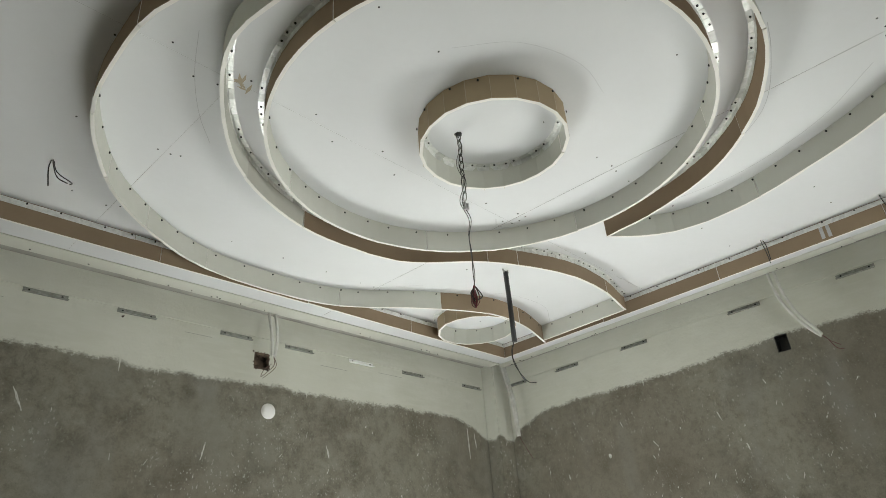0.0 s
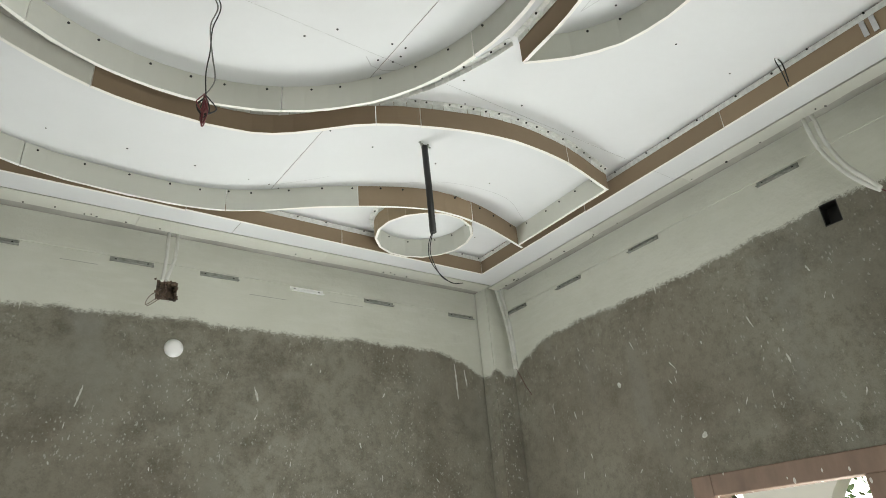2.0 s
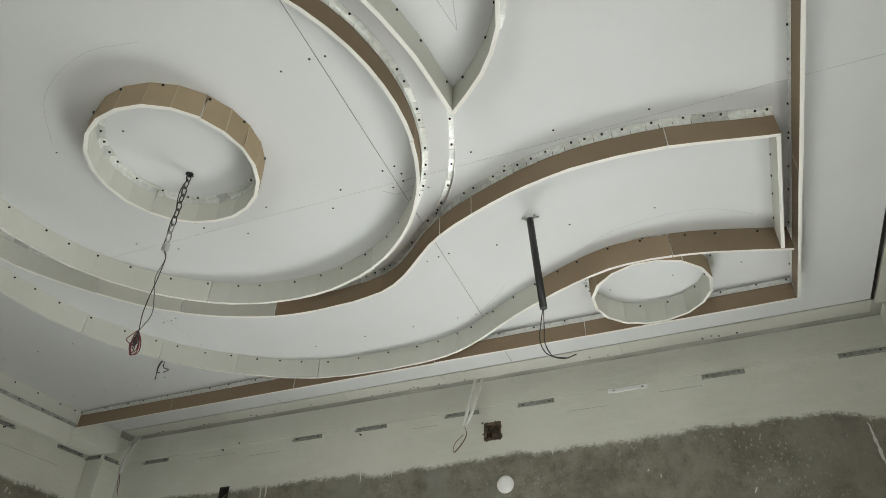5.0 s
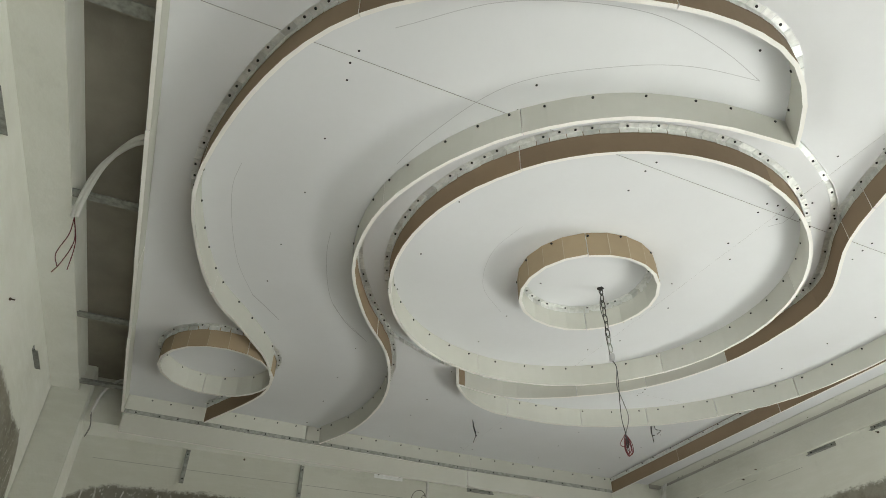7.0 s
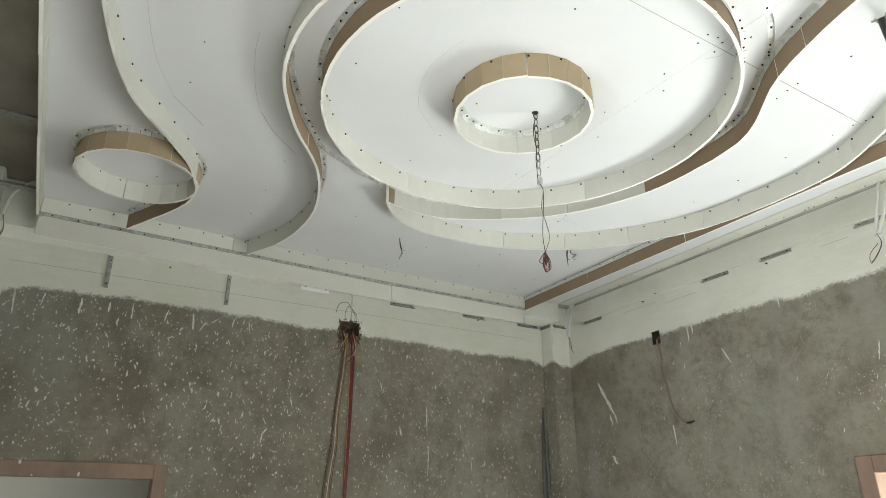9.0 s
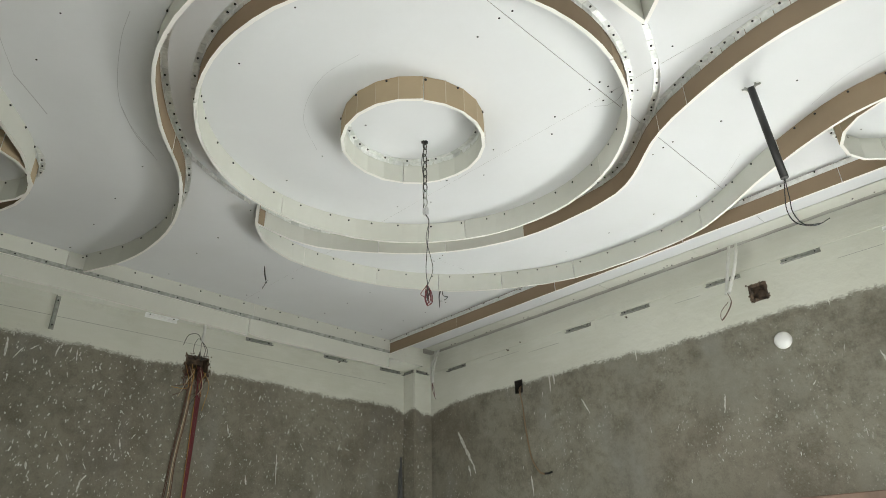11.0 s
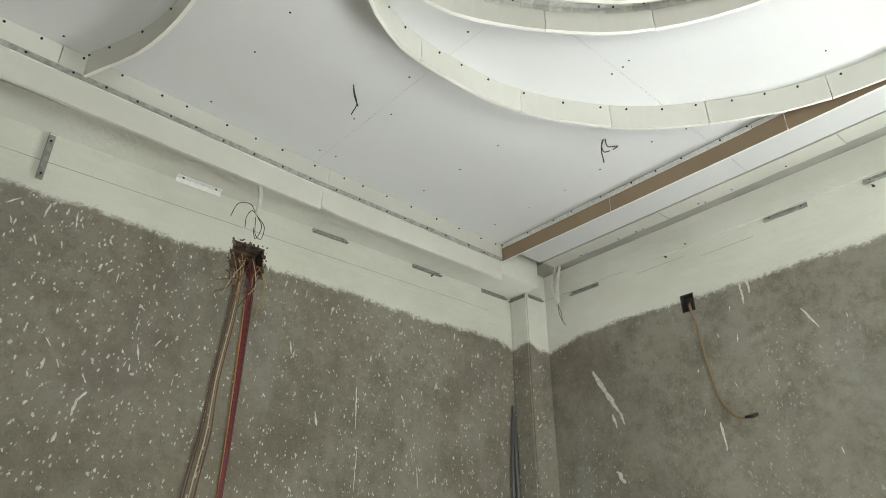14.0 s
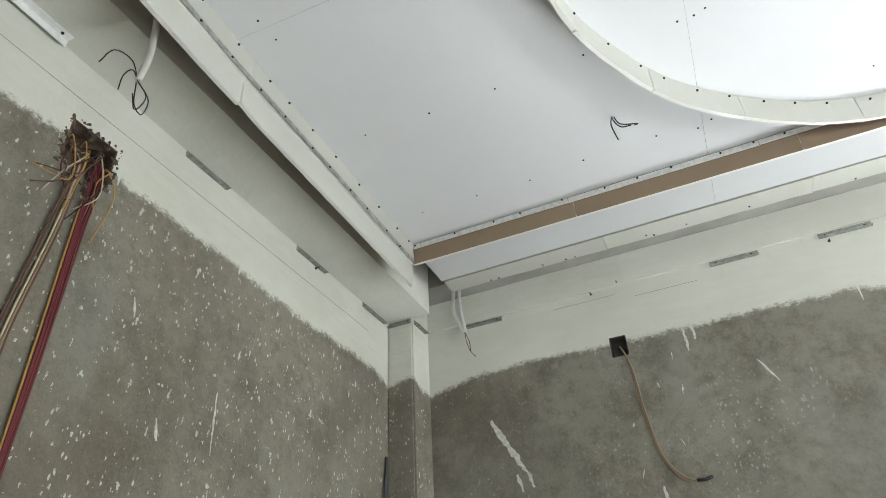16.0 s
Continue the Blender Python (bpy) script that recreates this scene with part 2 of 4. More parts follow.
WIRE_TAN = material("tan_wire", (0.30, 0.215, 0.135), 0.55)
WIRE_MAROON = material("maroon_wire", (0.12, 0.024, 0.03), 0.5)
WIRE_BLACK = material("black_wire", (0.02, 0.02, 0.02), 0.5)
WIRE_YELLOW = material("yellow_wire", (0.48, 0.27, 0.08), 0.5)
WIRE_CREAM = material("cream_wire", (0.60, 0.50, 0.36), 0.5)
WIRE_GREY = material("grey_wire", (0.16, 0.16, 0.15), 0.5)
WIRE_BROWN = material("brown_wire", (0.13, 0.075, 0.055), 0.5)
LIME = material("white_outdoor_wall", (0.80, 0.79, 0.75), 0.9)
LEAF = material("leaf", (0.07, 0.14, 0.03), 0.6)
n = Nodes(LEAF)
n.colour(n.mix(n.span(n.noise(3, 3), 0.3, 0.7), (0.12, 0.20, 0.05), (0.06, 0.11, 0.025)))
# pale garden colours with their own emission, in place of sunlight out there
GLOW_BACKDROP = material("glowing_backdrop", (0.8, 0.85, 0.75), 1.0)
n = Nodes(GLOW_BACKDROP)
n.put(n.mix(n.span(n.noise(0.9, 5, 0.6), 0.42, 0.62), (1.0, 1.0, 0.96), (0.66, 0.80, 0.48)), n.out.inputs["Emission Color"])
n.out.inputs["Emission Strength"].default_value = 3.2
EARTH = material("dry_earth", (0.30, 0.25, 0.18), 0.95)
n = Nodes(EARTH)
n.colour(n.mix(n.span(n.noise(1.5, 5), 0.35, 0.7), (0.36, 0.30, 0.21), (0.20, 0.19, 0.10)))
BARK = material("bark", (0.12, 0.09, 0.06), 0.9)


# ---- mesh helpers ----
def mesh_of(name, bm, mats):
    bmesh.ops.recalc_face_normals(bm, faces=bm.faces)
    me = bpy.data.meshes.new(name)
    bm.to_mesh(me)
    bm.free()
    for m in mats if isinstance(mats, (list, tuple)) else [mats]:
        me.materials.append(m)
    return me


def thing(name, bm, mats, label="", category="", group="", kind=""):
    return tagged(new(name, mesh_of(name, bm, mats)), label, category, group, kind)


def root(name, at, label, category, group="", kind=""):
    ob = new(name)
    ob.location = at
    ob.empty_display_size = 0.05
    return tagged(ob, label, category, group, kind)


def part(name, bm, mats, parent, label="", kind=""):
    """One mesh under a thing; its vertices are given in world metres."""
    base = parent.location.copy()
    up = parent.parent
    while up:
        base += up.location
        up = up.parent
    bmesh.ops.translate(bm, verts=bm.verts, vec=-base)
    ob = new(name, mesh_of(name, bm, mats))
    ob.parent = parent
    return tagged(ob, label, kind=kind)


def box(bm, lo, hi, mat=0):
    v = [bm.verts.new((x, y, z)) for x in (lo[0], hi[0]) for y in (lo[1], hi[1]) for z in (lo[2], hi[2])]
    for q in ((0, 1, 3, 2), (4, 6, 7, 5), (0, 4, 5, 1), (2, 3, 7, 6), (0, 2, 6, 4), (1, 5, 7, 3)):
        bm.faces.new([v[i] for i in q]).material_index = mat
    return v


def boxed(lo, hi):
    bm = bmesh.new()
    box(bm, lo, hi)
    return bm


def spline(marks, step=0.02):
    """A smooth line through the marks (centripetal), in two or three dimensions."""
    p = [Vector(m) for m in marks]
    p = [p[0] * 2 - p[1]] + p + [p[-1] * 2 - p[-2]]
    line = []
    for a, b, c, d in zip(p, p[1:], p[2:], p[3:]):
        k = max(2, round((c - b).length / step))
        t0 = 0.0
        t1 = t0 + (b - a).length ** 0.5
        t2 = t1 + (c - b).length ** 0.5
        t3 = t2 + (d - c).length ** 0.5
        for i in range(k):
            t = t1 + (t2 - t1) * i / k
            e = a * ((t1 - t) / (t1 - t0)) + b * ((t - t0) / (t1 - t0))
            f = b * ((t2 - t) / (t2 - t1)) + c * ((t - t1) / (t2 - t1))
            g = c * ((t3 - t) / (t3 - t2)) + d * ((t - t2) / (t3 - t2))
            h = e * ((t2 - t) / (t2 - t0)) + f * ((t - t0) / (t2 - t0))
            q = f * ((t3 - t) / (t3 - t1)) + g * ((t - t1) / (t3 - t1))
            line.append(h * ((t2 - t) / (t2 - t1)) + q * ((t - t1) / (t2 - t1)))
    return line + [p[-2]]


def ring(cx, cy, r, start=0.0, n=120):
    return [Vector((cx + r * math.cos(start + 2 * math.pi * i / n), cy + r * math.sin(start + 2 * math.pi * i / n))) for i in range(n + 1)]


class Way:
    """A plan line that can be asked for its point and left-hand normal at any length."""

    def __init__(self, line):
        self.p = line
        self.s = [0.0]
        for a, b in zip(line, line[1:]):
            self.s.append(self.s[-1] + (b - a).length)
        self.length = self.s[-1]

    def at(self, s):
        s = min(max(s, 0.0), self.length)
        i = min(max(int(np.searchsorted(self.s, s)), 1), len(self.p) - 1)
        f = (s - self.s[i - 1]) / max(self.s[i] - self.s[i - 1], 1e-9)
        return self.p[i - 1].lerp(self.p[i], f)

    def normal(self, s):
        d = (self.at(s + 0.012) - self.at(s - 0.012)).normalized()
        return Vector((-d.y, d.x))


def ribbon(bm, pts, nrm, off_a, off_b, z0, z1, mats=(0, 1, 2)):
    """An upright strip between two offsets to the left of a line: left face, right face and edges take the three materials."""
    rows = []
    for p, q in zip(pts, nrm):
        a, b = p + q * off_a, p + q * off_b
        rows.append([bm.verts.new((*a, z0)), bm.verts.new((*a, z1)), bm.verts.new((*b, z1)), bm.verts.new((*b, z0))])
    for r, s in zip(rows, rows[1:]):
        for k, mi in ((0, mats[0]), (1, mats[2]), (2, mats[1]), (3, mats[2])):
            bm.faces.new((r[k], s[k], s[(k + 1) % 4], r[(k + 1) % 4])).material_index = mi
    for r in (rows[0], rows[-1]):
        bm.faces.new(r).material_index = mats[2]


def stud(bm, at, way, r=0.004, h=0.0015, mat=0):
    """A low six-sided screw head at a place, facing along way."""
    m = Vector(way).to_track_quat("Z", "Y").to_matrix()
    lo = [bm.verts.new(Vector(at) + m @ Vector((r * math.cos(a * math.pi / 3), r * math.sin(a * math.pi / 3), -0.001))) for a in range(6)]
    hi = [bm.verts.new(Vector(at) + m @ Vector((0.8 * r * math.cos(a * math.pi / 3), 0.8 * r * math.sin(a * math.pi / 3), h))) for a in range(6)]
    bm.faces.new(hi).material_index = mat
    for i in range(6):
        bm.faces.new((lo[i], lo[(i + 1) % 6], hi[(i + 1) % 6], hi[i])).material_index = mat


def tube(bm, path, r, sides=8, mat=0, r_end=None):
    """A round sweep along a path of points, with closed ends."""
    path = [Vector(p) for p in path]
    rows = []
    side = None
    for i, p in enumerate(path):
        d = (path[min(i + 1, len(path) - 1)] - path[max(i - 1, 0)]).normalized()
        if side is None:
            side = d.orthogonal().normalized()
        side = (side - d * side.dot(d)).normalized()
        up = d.cross(side)
        k = r if r_end is None else r + (r_end - r) * i / (len(path) - 1)
        rows.append([bm.verts.new(p + (side * math.cos(2 * math.pi * j / sides) + up * math.sin(2 * math.pi * j / sides)) * k) for j in range(sides)])
    for a, b in zip(rows, rows[1:]):
        for j in range(sides):
            f = bm.faces.new((a[j], a[(j + 1) % sides], b[(j + 1) % sides], b[j]))
            f.material_index, f.smooth = mat, True
    bm.faces.new(rows[0]).material_index = mat
    bm.faces.new(rows[-1]).material_index = mat


def tubes(paths, r, sides=7):
    bm = bmesh.new()
    for p in paths:
        tube(bm, p, r, sides)
    return bm


# ---- walls, slab, floor ----
def wall(name, lo, hi, holes=(), axis=0, label=""):
    """A wall box with holes (a0, a1, z0, z1) along its axis; holes may stand over one another."""
    bm = bmesh.new()
    cuts = sorted({lo[axis], hi[axis], *[h[0] for h in holes], *[h[1] for h in holes]})
    for a, b in zip(cuts, cuts[1:]):
        z = lo[2]
        spans = []
        for h in sorted((h for h in holes if h[0] < (a + b) / 2 < h[1]), key=lambda h: h[2]):
            if h[2] > z:
                spans.append((z, h[2]))
            z = h[3]
        spans.append((z, hi[2]))
        for z0, z1 in spans:
            l, u = list(lo), list(hi)
            l[axis], u[axis], l[2], u[2] = a, b, z0, z1
            box(bm, l, u)
    bmesh.ops.remove_doubles(bm, verts=bm.verts, dist=0.0005)
    return thing(name, bm, PLASTER, label, "wall", kind="structure")


WALL_LABEL = "grey cement plaster wall with a brushed white top band"
wall("wall_north", (XW, YN, 0), (XE, YN + 0.2, SLAB), [(1.38, 2.9, 0.9, 2.13), (1.858, 1.952, 3.076, 3.172), (0.215, 0.285, 2.93, 3.02)], 0, WALL_LABEL)
wall("wall_east", (XE, YS - 0.2, 0), (XE + 0.2, YN + 0.2, SLAB), [(-0.25, 2.07, 0.9, 2.12), (1.125, 1.195, 2.95, 3.045)], 1, WALL_LABEL)
wall("wall_west", (XW - 0.2, YS - 0.2, 0), (XW, YN + 0.2, SLAB), [(-0.52, 0.455, 0, 2.13), (1.39, 1.535, 2.95, 3.08)], 1, WALL_LABEL)
wall("wall_south", (XW, YS - 0.2, 0), (XE, YS, SLAB), [(1.2, 2.6, 0.9, 2.1), (1.575, 1.625, 3.025, 3.075)], 0, WALL_LABEL)
for nm, lo, hi in (("column_northwest", (XW, 3.075, 0), (-0.617, YN, SLAB)), ("column_northeast", (3.755, 3.13, 0), (XE, YN, SLAB)), ("column_southwest", (XW, YS, 0), (-0.40, -0.585, SLAB))):
    bm = boxed(lo, hi)
    bmesh.ops.bevel(bm, geom=[e for e in bm.edges if abs(e.verts[0].co.z - e.verts[1].co.z) > 1], offset=0.008, segments=2, affect="EDGES")
    thing(nm, bm, PLASTER, "plastered corner column with a white painted top", "column", kind="structure")
thing("beam_north", boxed((-0.617, 3.0945, 3.405), (3.755, YN, SLAB)), RAW, "bare concrete beam over the painted wall", "beam", kind="structure")
thing("beam_east", boxed((3.749, YS, 3.405), (XE, 3.092, SLAB)), RAW, "bare concrete beam over the painted wall", "beam", kind="structure")
thing("beam_west", boxed((XW, -0.585, 3.268), (-0.535, 3.092, SLAB)), PLASTER, "white painted beam over the wall", "beam", kind="structure")
thing("beam_south", boxed((-0.40, YS, 3.375), (3.747, -0.635, SLAB)), PLASTER, "white painted beam over the wall", "beam", kind="structure")
thing("ledge_north", boxed((-0.617, YN - 0.006, 3.257), (3.755, YN + 0.004, 3.404)), PLASTER, "thicker white plaster coat over the wall brackets", "plaster ledge", kind="structure")
thing("ledge_east", boxed((XE - 0.006, YS, 3.272), (XE + 0.004, 3.13, 3.404)), PLASTER, "thicker white plaster coat over the wall brackets", "plaster ledge", kind="structure")
thing("floor", boxed((XW - 0.2, YS - 0.2, -0.15), (XE + 0.2, YN + 0.2, 0)), FLOOR, "dusty bare concrete floor", "floor", kind="structure")
bm = boxed((XW - 0.2, YS - 0.2, SLAB), (XE + 0.2, YN + 0.2, SLAB + 0.15))
thing("slab", bm, CONCRETE, "raw concrete slab above the false ceiling", "ceiling slab", kind="structure")

# ---- the false ceiling: boards butted with open joints ----
bm = bmesh.new()
W0, W1, W2, W3, S0, S1 = -0.418, 0.79, 2.16, 3.678, -0.400, 2.982
J, T, E = 0.0009, 0.0003, 0.0004


def board(corners):
    lo = [bm.verts.new((x, y, SHEET)) for x, y in corners]
    hi = [bm.verts.new((x, y, SHEET + 0.0125)) for x, y in corners]
    bm.faces.new(lo).material_index = 0
    bm.faces.new(hi).material_index = 1
    for i in range(len(corners)):
        bm.faces.new((lo[i - 1], lo[i], hi[i], hi[i - 1])).material_index = 2


def seam(x):
    return 1.546 + 0.0245 * x


def rib(y):
    return 2.205 - 0.032 * y


board([(W0 + 0.112, S0), (rib(S0) - J, S0), (rib(1.6) - J, seam(W2) - T), (W0 + 0.010, seam(W0) - T)])
board([(rib(S0) + J, S0), (W3, S0), (W3, seam(W3) - E), (rib(1.6) + J, seam(W2) - E)])
board([(W0 + 0.010, seam(W0) + T), (W1 - T, seam(W1) + T), (0.765 - E, S1), (W0, S1)])
board([(W1 + T, seam(W1) + T), (rib(1.6) - J, seam(W2) + T), (rib(S1) - J, S1), (0.765 + E, S1)])
board([(rib(1.6) + J, seam(W2) + E), (W3, seam(W3) + E), (W3, S1), (rib(S1) + J, S1)])
ceiling = thing("ceiling", bm, [GYPSUM, KRAFT, JOINT], "white plasterboard false ceiling with open board joints", "ceiling", kind="structure")

# screws through the boards, along the hidden battens
rng = random.Random(7)
bm = bmesh.new()
for y0 in (0.075, 0.56, 1.05, 1.51, 1.60, 2.035, 2.495):
    x = -0.26 + rng.uniform(-0.04, 0.04)
    while x < 3.3:
        y = y0 + 0.004 * x + (0.02 * x if 1.4 < y0 < 1.7 else 0) + rng.uniform(-0.012, 0.012)
        stud(bm, (x, y, SHEET), (0, 0, -1), rng.uniform(0.0033, 0.0046))
        x += rng.choice((0.23, 0.27, 0.31, 0.35)) + rng.uniform(-0.03, 0.03)
    for xj in ((rib(y0),) if y0 < 1.55 else (0.778, rib(y0))):
        for dx in (-0.022, 0.024):
            stud(bm, (xj + dx, y0 + 0.01 + rng.uniform(-0.012, 0.012), SHEET), (0, 0, -1), 0.0042)
part("ceiling_screws", bm, SCREW, ceiling, kind="stuff")

# layout lines drawn on the boards
bm = bmesh.new()


def drawn(marks, w=0.0011):
    way = Way(spline(marks, 0.03))
    k = max(2, int(way.length / 0.04))
    last = None
    for i in range(k + 1):
        p, q = way.at(way.length * i / k), way.normal(way.length * i / k)
        row = [bm.verts.new((*(p + q * w), SHEET - 0.0006)), bm.verts.new((*(p - q * w), SHEET - 0.0006))]
        if last:
            bm.faces.new((last[0], row[0], row[1], last[1]))
        last = row


drawn([(2.565, 1.125), (2.605, 0.96), (2.62, 0.72), (2.51, 0.38), (2.33, 0.15)])
drawn([(2.565, 1.125), (2.53, 0.92), (2.455, 0.745), (2.28, 0.50), (2.0, 0.36), (1.87, 0.32)])
drawn([(1.68, -0.13), (1.56, -0.14), (1.15, -0.06), (0.92, 0.04)], 0.0008)
drawn([(0.93, 0.035), (0.86, 0.10), (0.775, 0.175)], 0.0022)
drawn([(1.45, 0.22), (1.32, 0.24), (0.98, 0.36), (0.74, 0.58)], 0.0009)
drawn([(0.99, 0.355), (0.86, 0.45), (0.76, 0.56)], 0.0018)
drawn([(2.62, 2.21), (2.78, 2.13), (3.08, 2.12), (3.29, 2.24)], 0.0008)
drawn([(0.61, 1.44), (0.68, 1.61), (0.78, 1.78), (0.88, 1.90)], 0.0008)
drawn([(2.13, 2.48), (2.22, 2.40), (2.30, 2.32)], 0.0007)
drawn([(1.21, 1.02), (1.35, 0.87), (1.58, 0.80), (1.75, 0.83)], 0.0006)
drawn([(2.09, 1.62), (2.14, 1.66), (2.21, 1.63)], 0.0016)
part("pencil_lines", bm, PENCIL, ceiling, kind="stuff")

# paper torn away where four boards meet
bm = bmesh.new()
r = random.Random(21)
for k in range(9):
    a = r.uniform(0, 6.28)
    c = Vector((0.80 + r.gauss(0, 0.012), 1.557 + r.gauss(0, 0.012)))
    d = Vector((math.cos(a), math.sin(a))) * r.uniform(0.012, 0.035)
    q = Vector((-d.y, d.x)) * 0.22
    bm.faces.new([bm.verts.new((*v, SHEET - 0.0012 - 0.0001 * k)) for v in (c - d, c + q, c + d, c - q)])
part("torn_paper", bm, SCORE, ceiling, kind="stuff")

# zinc channels that frame the edge of the boards, and the stays to the walls
perimeter = root("edge_channel_frame", (1.5, 1.3, SHEET), "galvanised channel frame round the ceiling boards", "channel frame", kind="structure")
rr = random.Random(31)


def edge_board(along, c0, c1, cuts):
    """Narrow packing boards beside the sheet with uneven outer edges; along: 0 for x, 1 for y."""
    for a, b in zip(cuts, cuts[1:]):
        bm = bmesh.new()
        k = max(2, round((b - a) / 0.09))
        z0 = SHEET + 0.008 + rr.uniform(-0.001, 0.0015)
        wide = c1 + rr.uniform(-0.008, 0.0)
        rows = []
        for i in range(k + 1):
            u = a + 0.001 + (b - a - 0.002) * i / k
            q = [(c0, z0), (wide + rr.uniform(-0.003, 0.002), z0 + rr.uniform(-0.001, 0.001)), (wide, z0 + 0.012), (c0, z0 + 0.012)]
            rows.append([bm.verts.new((u, v, z) if along == 0 else (v, u, z)) for v, z in q])
        for r, t in zip(rows, rows[1:]):
            for j in range(4):
                bm.faces.new((r[j], r[(j + 1) % 4], t[(j + 1) % 4], t[j])).material_index = 1 if j == 1 else 0
        bm.faces.new(rows[0])
        bm.faces.new(rows[-1])
        part("packing_board", bm, [SHADED_FACE, JOINT], perimeter, "narrow pale packing board")


NB1 = 3.112
edge_board(0, S1 + 0.024, NB1, [W0, 0.31, 1.12, 1.71, 2.63, W3 + 0.01])
edge_board(1, W3 + 0.024, 3.785, [S0, 0.62, 1.62, 2.2, 3.045])
bm = bmesh.new()
for k in range(46):
    u = rr.uniform(0, 1)
    if k % 2:
        stud(bm, (W0 + (W3 - W0) * u, NB1 - 0.03 + rr.choice((0.0, 0.012)), SHEET + 0.008), (0, 0, -1), rr.uniform(0.003, 0.005), 0.003)
    else:
        stud(bm, (3.76 + rr.choice((0.0, 0.015, 0.02)), S0 + (S1 - S0) * u, SHEET + 0.008), (0, 0, -1), rr.uniform(0.003, 0.006), 0.003)
part("packing_screws", bm, SCREW, perimeter, kind="stuff")
bm = bmesh.new()
box(bm, (W0 + 0.11, S0 - 0.003, SHEET + 0.014), (W3, S0 + 0.001, SHEET + 0.06))
part("channel", bm, ZINC, perimeter)
for x in (2.10, 1.275, 0.42, -0.30, 2.9):
    bm = boxed((x - 0.022, -0.635, SHEET + 0.03), (x + 0.022, S0 + 0.25, SHEET + 0.034))
    box(bm, (x - 0.022, -0.635, SHEET + 0.034), (x - 0.019, S0 + 0.25, SHEET + 0.06))
    part("stay", bm, ZINC, perimeter)
bm = bmesh.new()
for i in range(14):
    stud(bm, (W0 + 0.2 + i * 0.28, S0 - 0.003, SHEET + 0.03 + rng.uniform(-0.01, 0.012)), (0, -1, 0), 0.006, 0.006)
part("channel_screws", bm, SCREW, perimeter, kind="stuff")


# ---- hanging plasterboard strips ----
def add_track(ob, way, side, rnd, straight=False, base=0.0):
    """A steel track under the sheet: on curves notched tabs, a flat base screwed to the sheet and a short web on the board; a plain web on straight runs."""
    bm, sm = bmesh.new(), bmesh.new()
    s = 0.004
    while s < way.length - 0.02:
        e = min(s + (rnd.uniform(0.5, 1.1) if straight else rnd.uniform(0.034, 0.058)), way.length - 0.003)
        p0, p1, q = way.at(s), way.at(e), way.normal((s + e) / 2) * side
        lean, low = rnd.uniform(0.0, 0.003), SHEET - (0.027 if straight else 0.021) + rnd.uniform(-0.0015, 0.0015)
        rows = []
        for p in (p0, p1):
            a = base + 0.0075
            if straight:
                prof = ((a, low), (a + 0.001 + lean, SHEET - 0.005), (a + 0.0022 + lean, SHEET - 0.005), (a + 0.0012, low))
            else:
                prof = ((a, low), (a + 0.0008, SHEET - 0.001), (a + 0.020, SHEET - 0.001), (a + 0.020, SHEET - 0.0024 - lean * 0.5), (a + 0.0022, SHEET - 0.0026), (a + 0.0014, low))
            rows.append([bm.verts.new((*(p + q * u), z)) for u, z in prof])
        k = len(rows[0])
        for i in range(k):
            bm.faces.new((rows[0][i], rows[1][i], rows[1][(i + 1) % k], rows[0][(i + 1) % k]))
        for r in rows:
            bm.faces.new(r)
        at = s + (rnd.uniform(0.01, 0.03) if straight else (e - s) * rnd.uniform(0.35, 0.65))
        while at < e:
            if straight:
                stud(sm, (*(way.at(at) + q * (base + 0.0095 + lean * 0.6)), SHEET - 0.009 + rnd.uniform(-0.004, 0.003)), (*q, 0), 0.0042, 0.004)
            elif rnd.random() < 0.62:
                stud(sm, (*(way.at(at) + q * (base + 0.019 + rnd.uniform(-0.003, 0.003))), SHEET - 0.0035), (0, 0, -1), 0.0042, 0.003)
            at += rnd.uniform(0.11, 0.20) if straight else 0.06
        s = e + rnd.uniform(0.0010, 0.0024)
    part("steel_track", bm, STEEL, ob, "bright galvanised steel track", "stuff" if len(bm.verts) > 60 else "")
    part("track_screws", sm, SCREW, ob, kind="stuff")


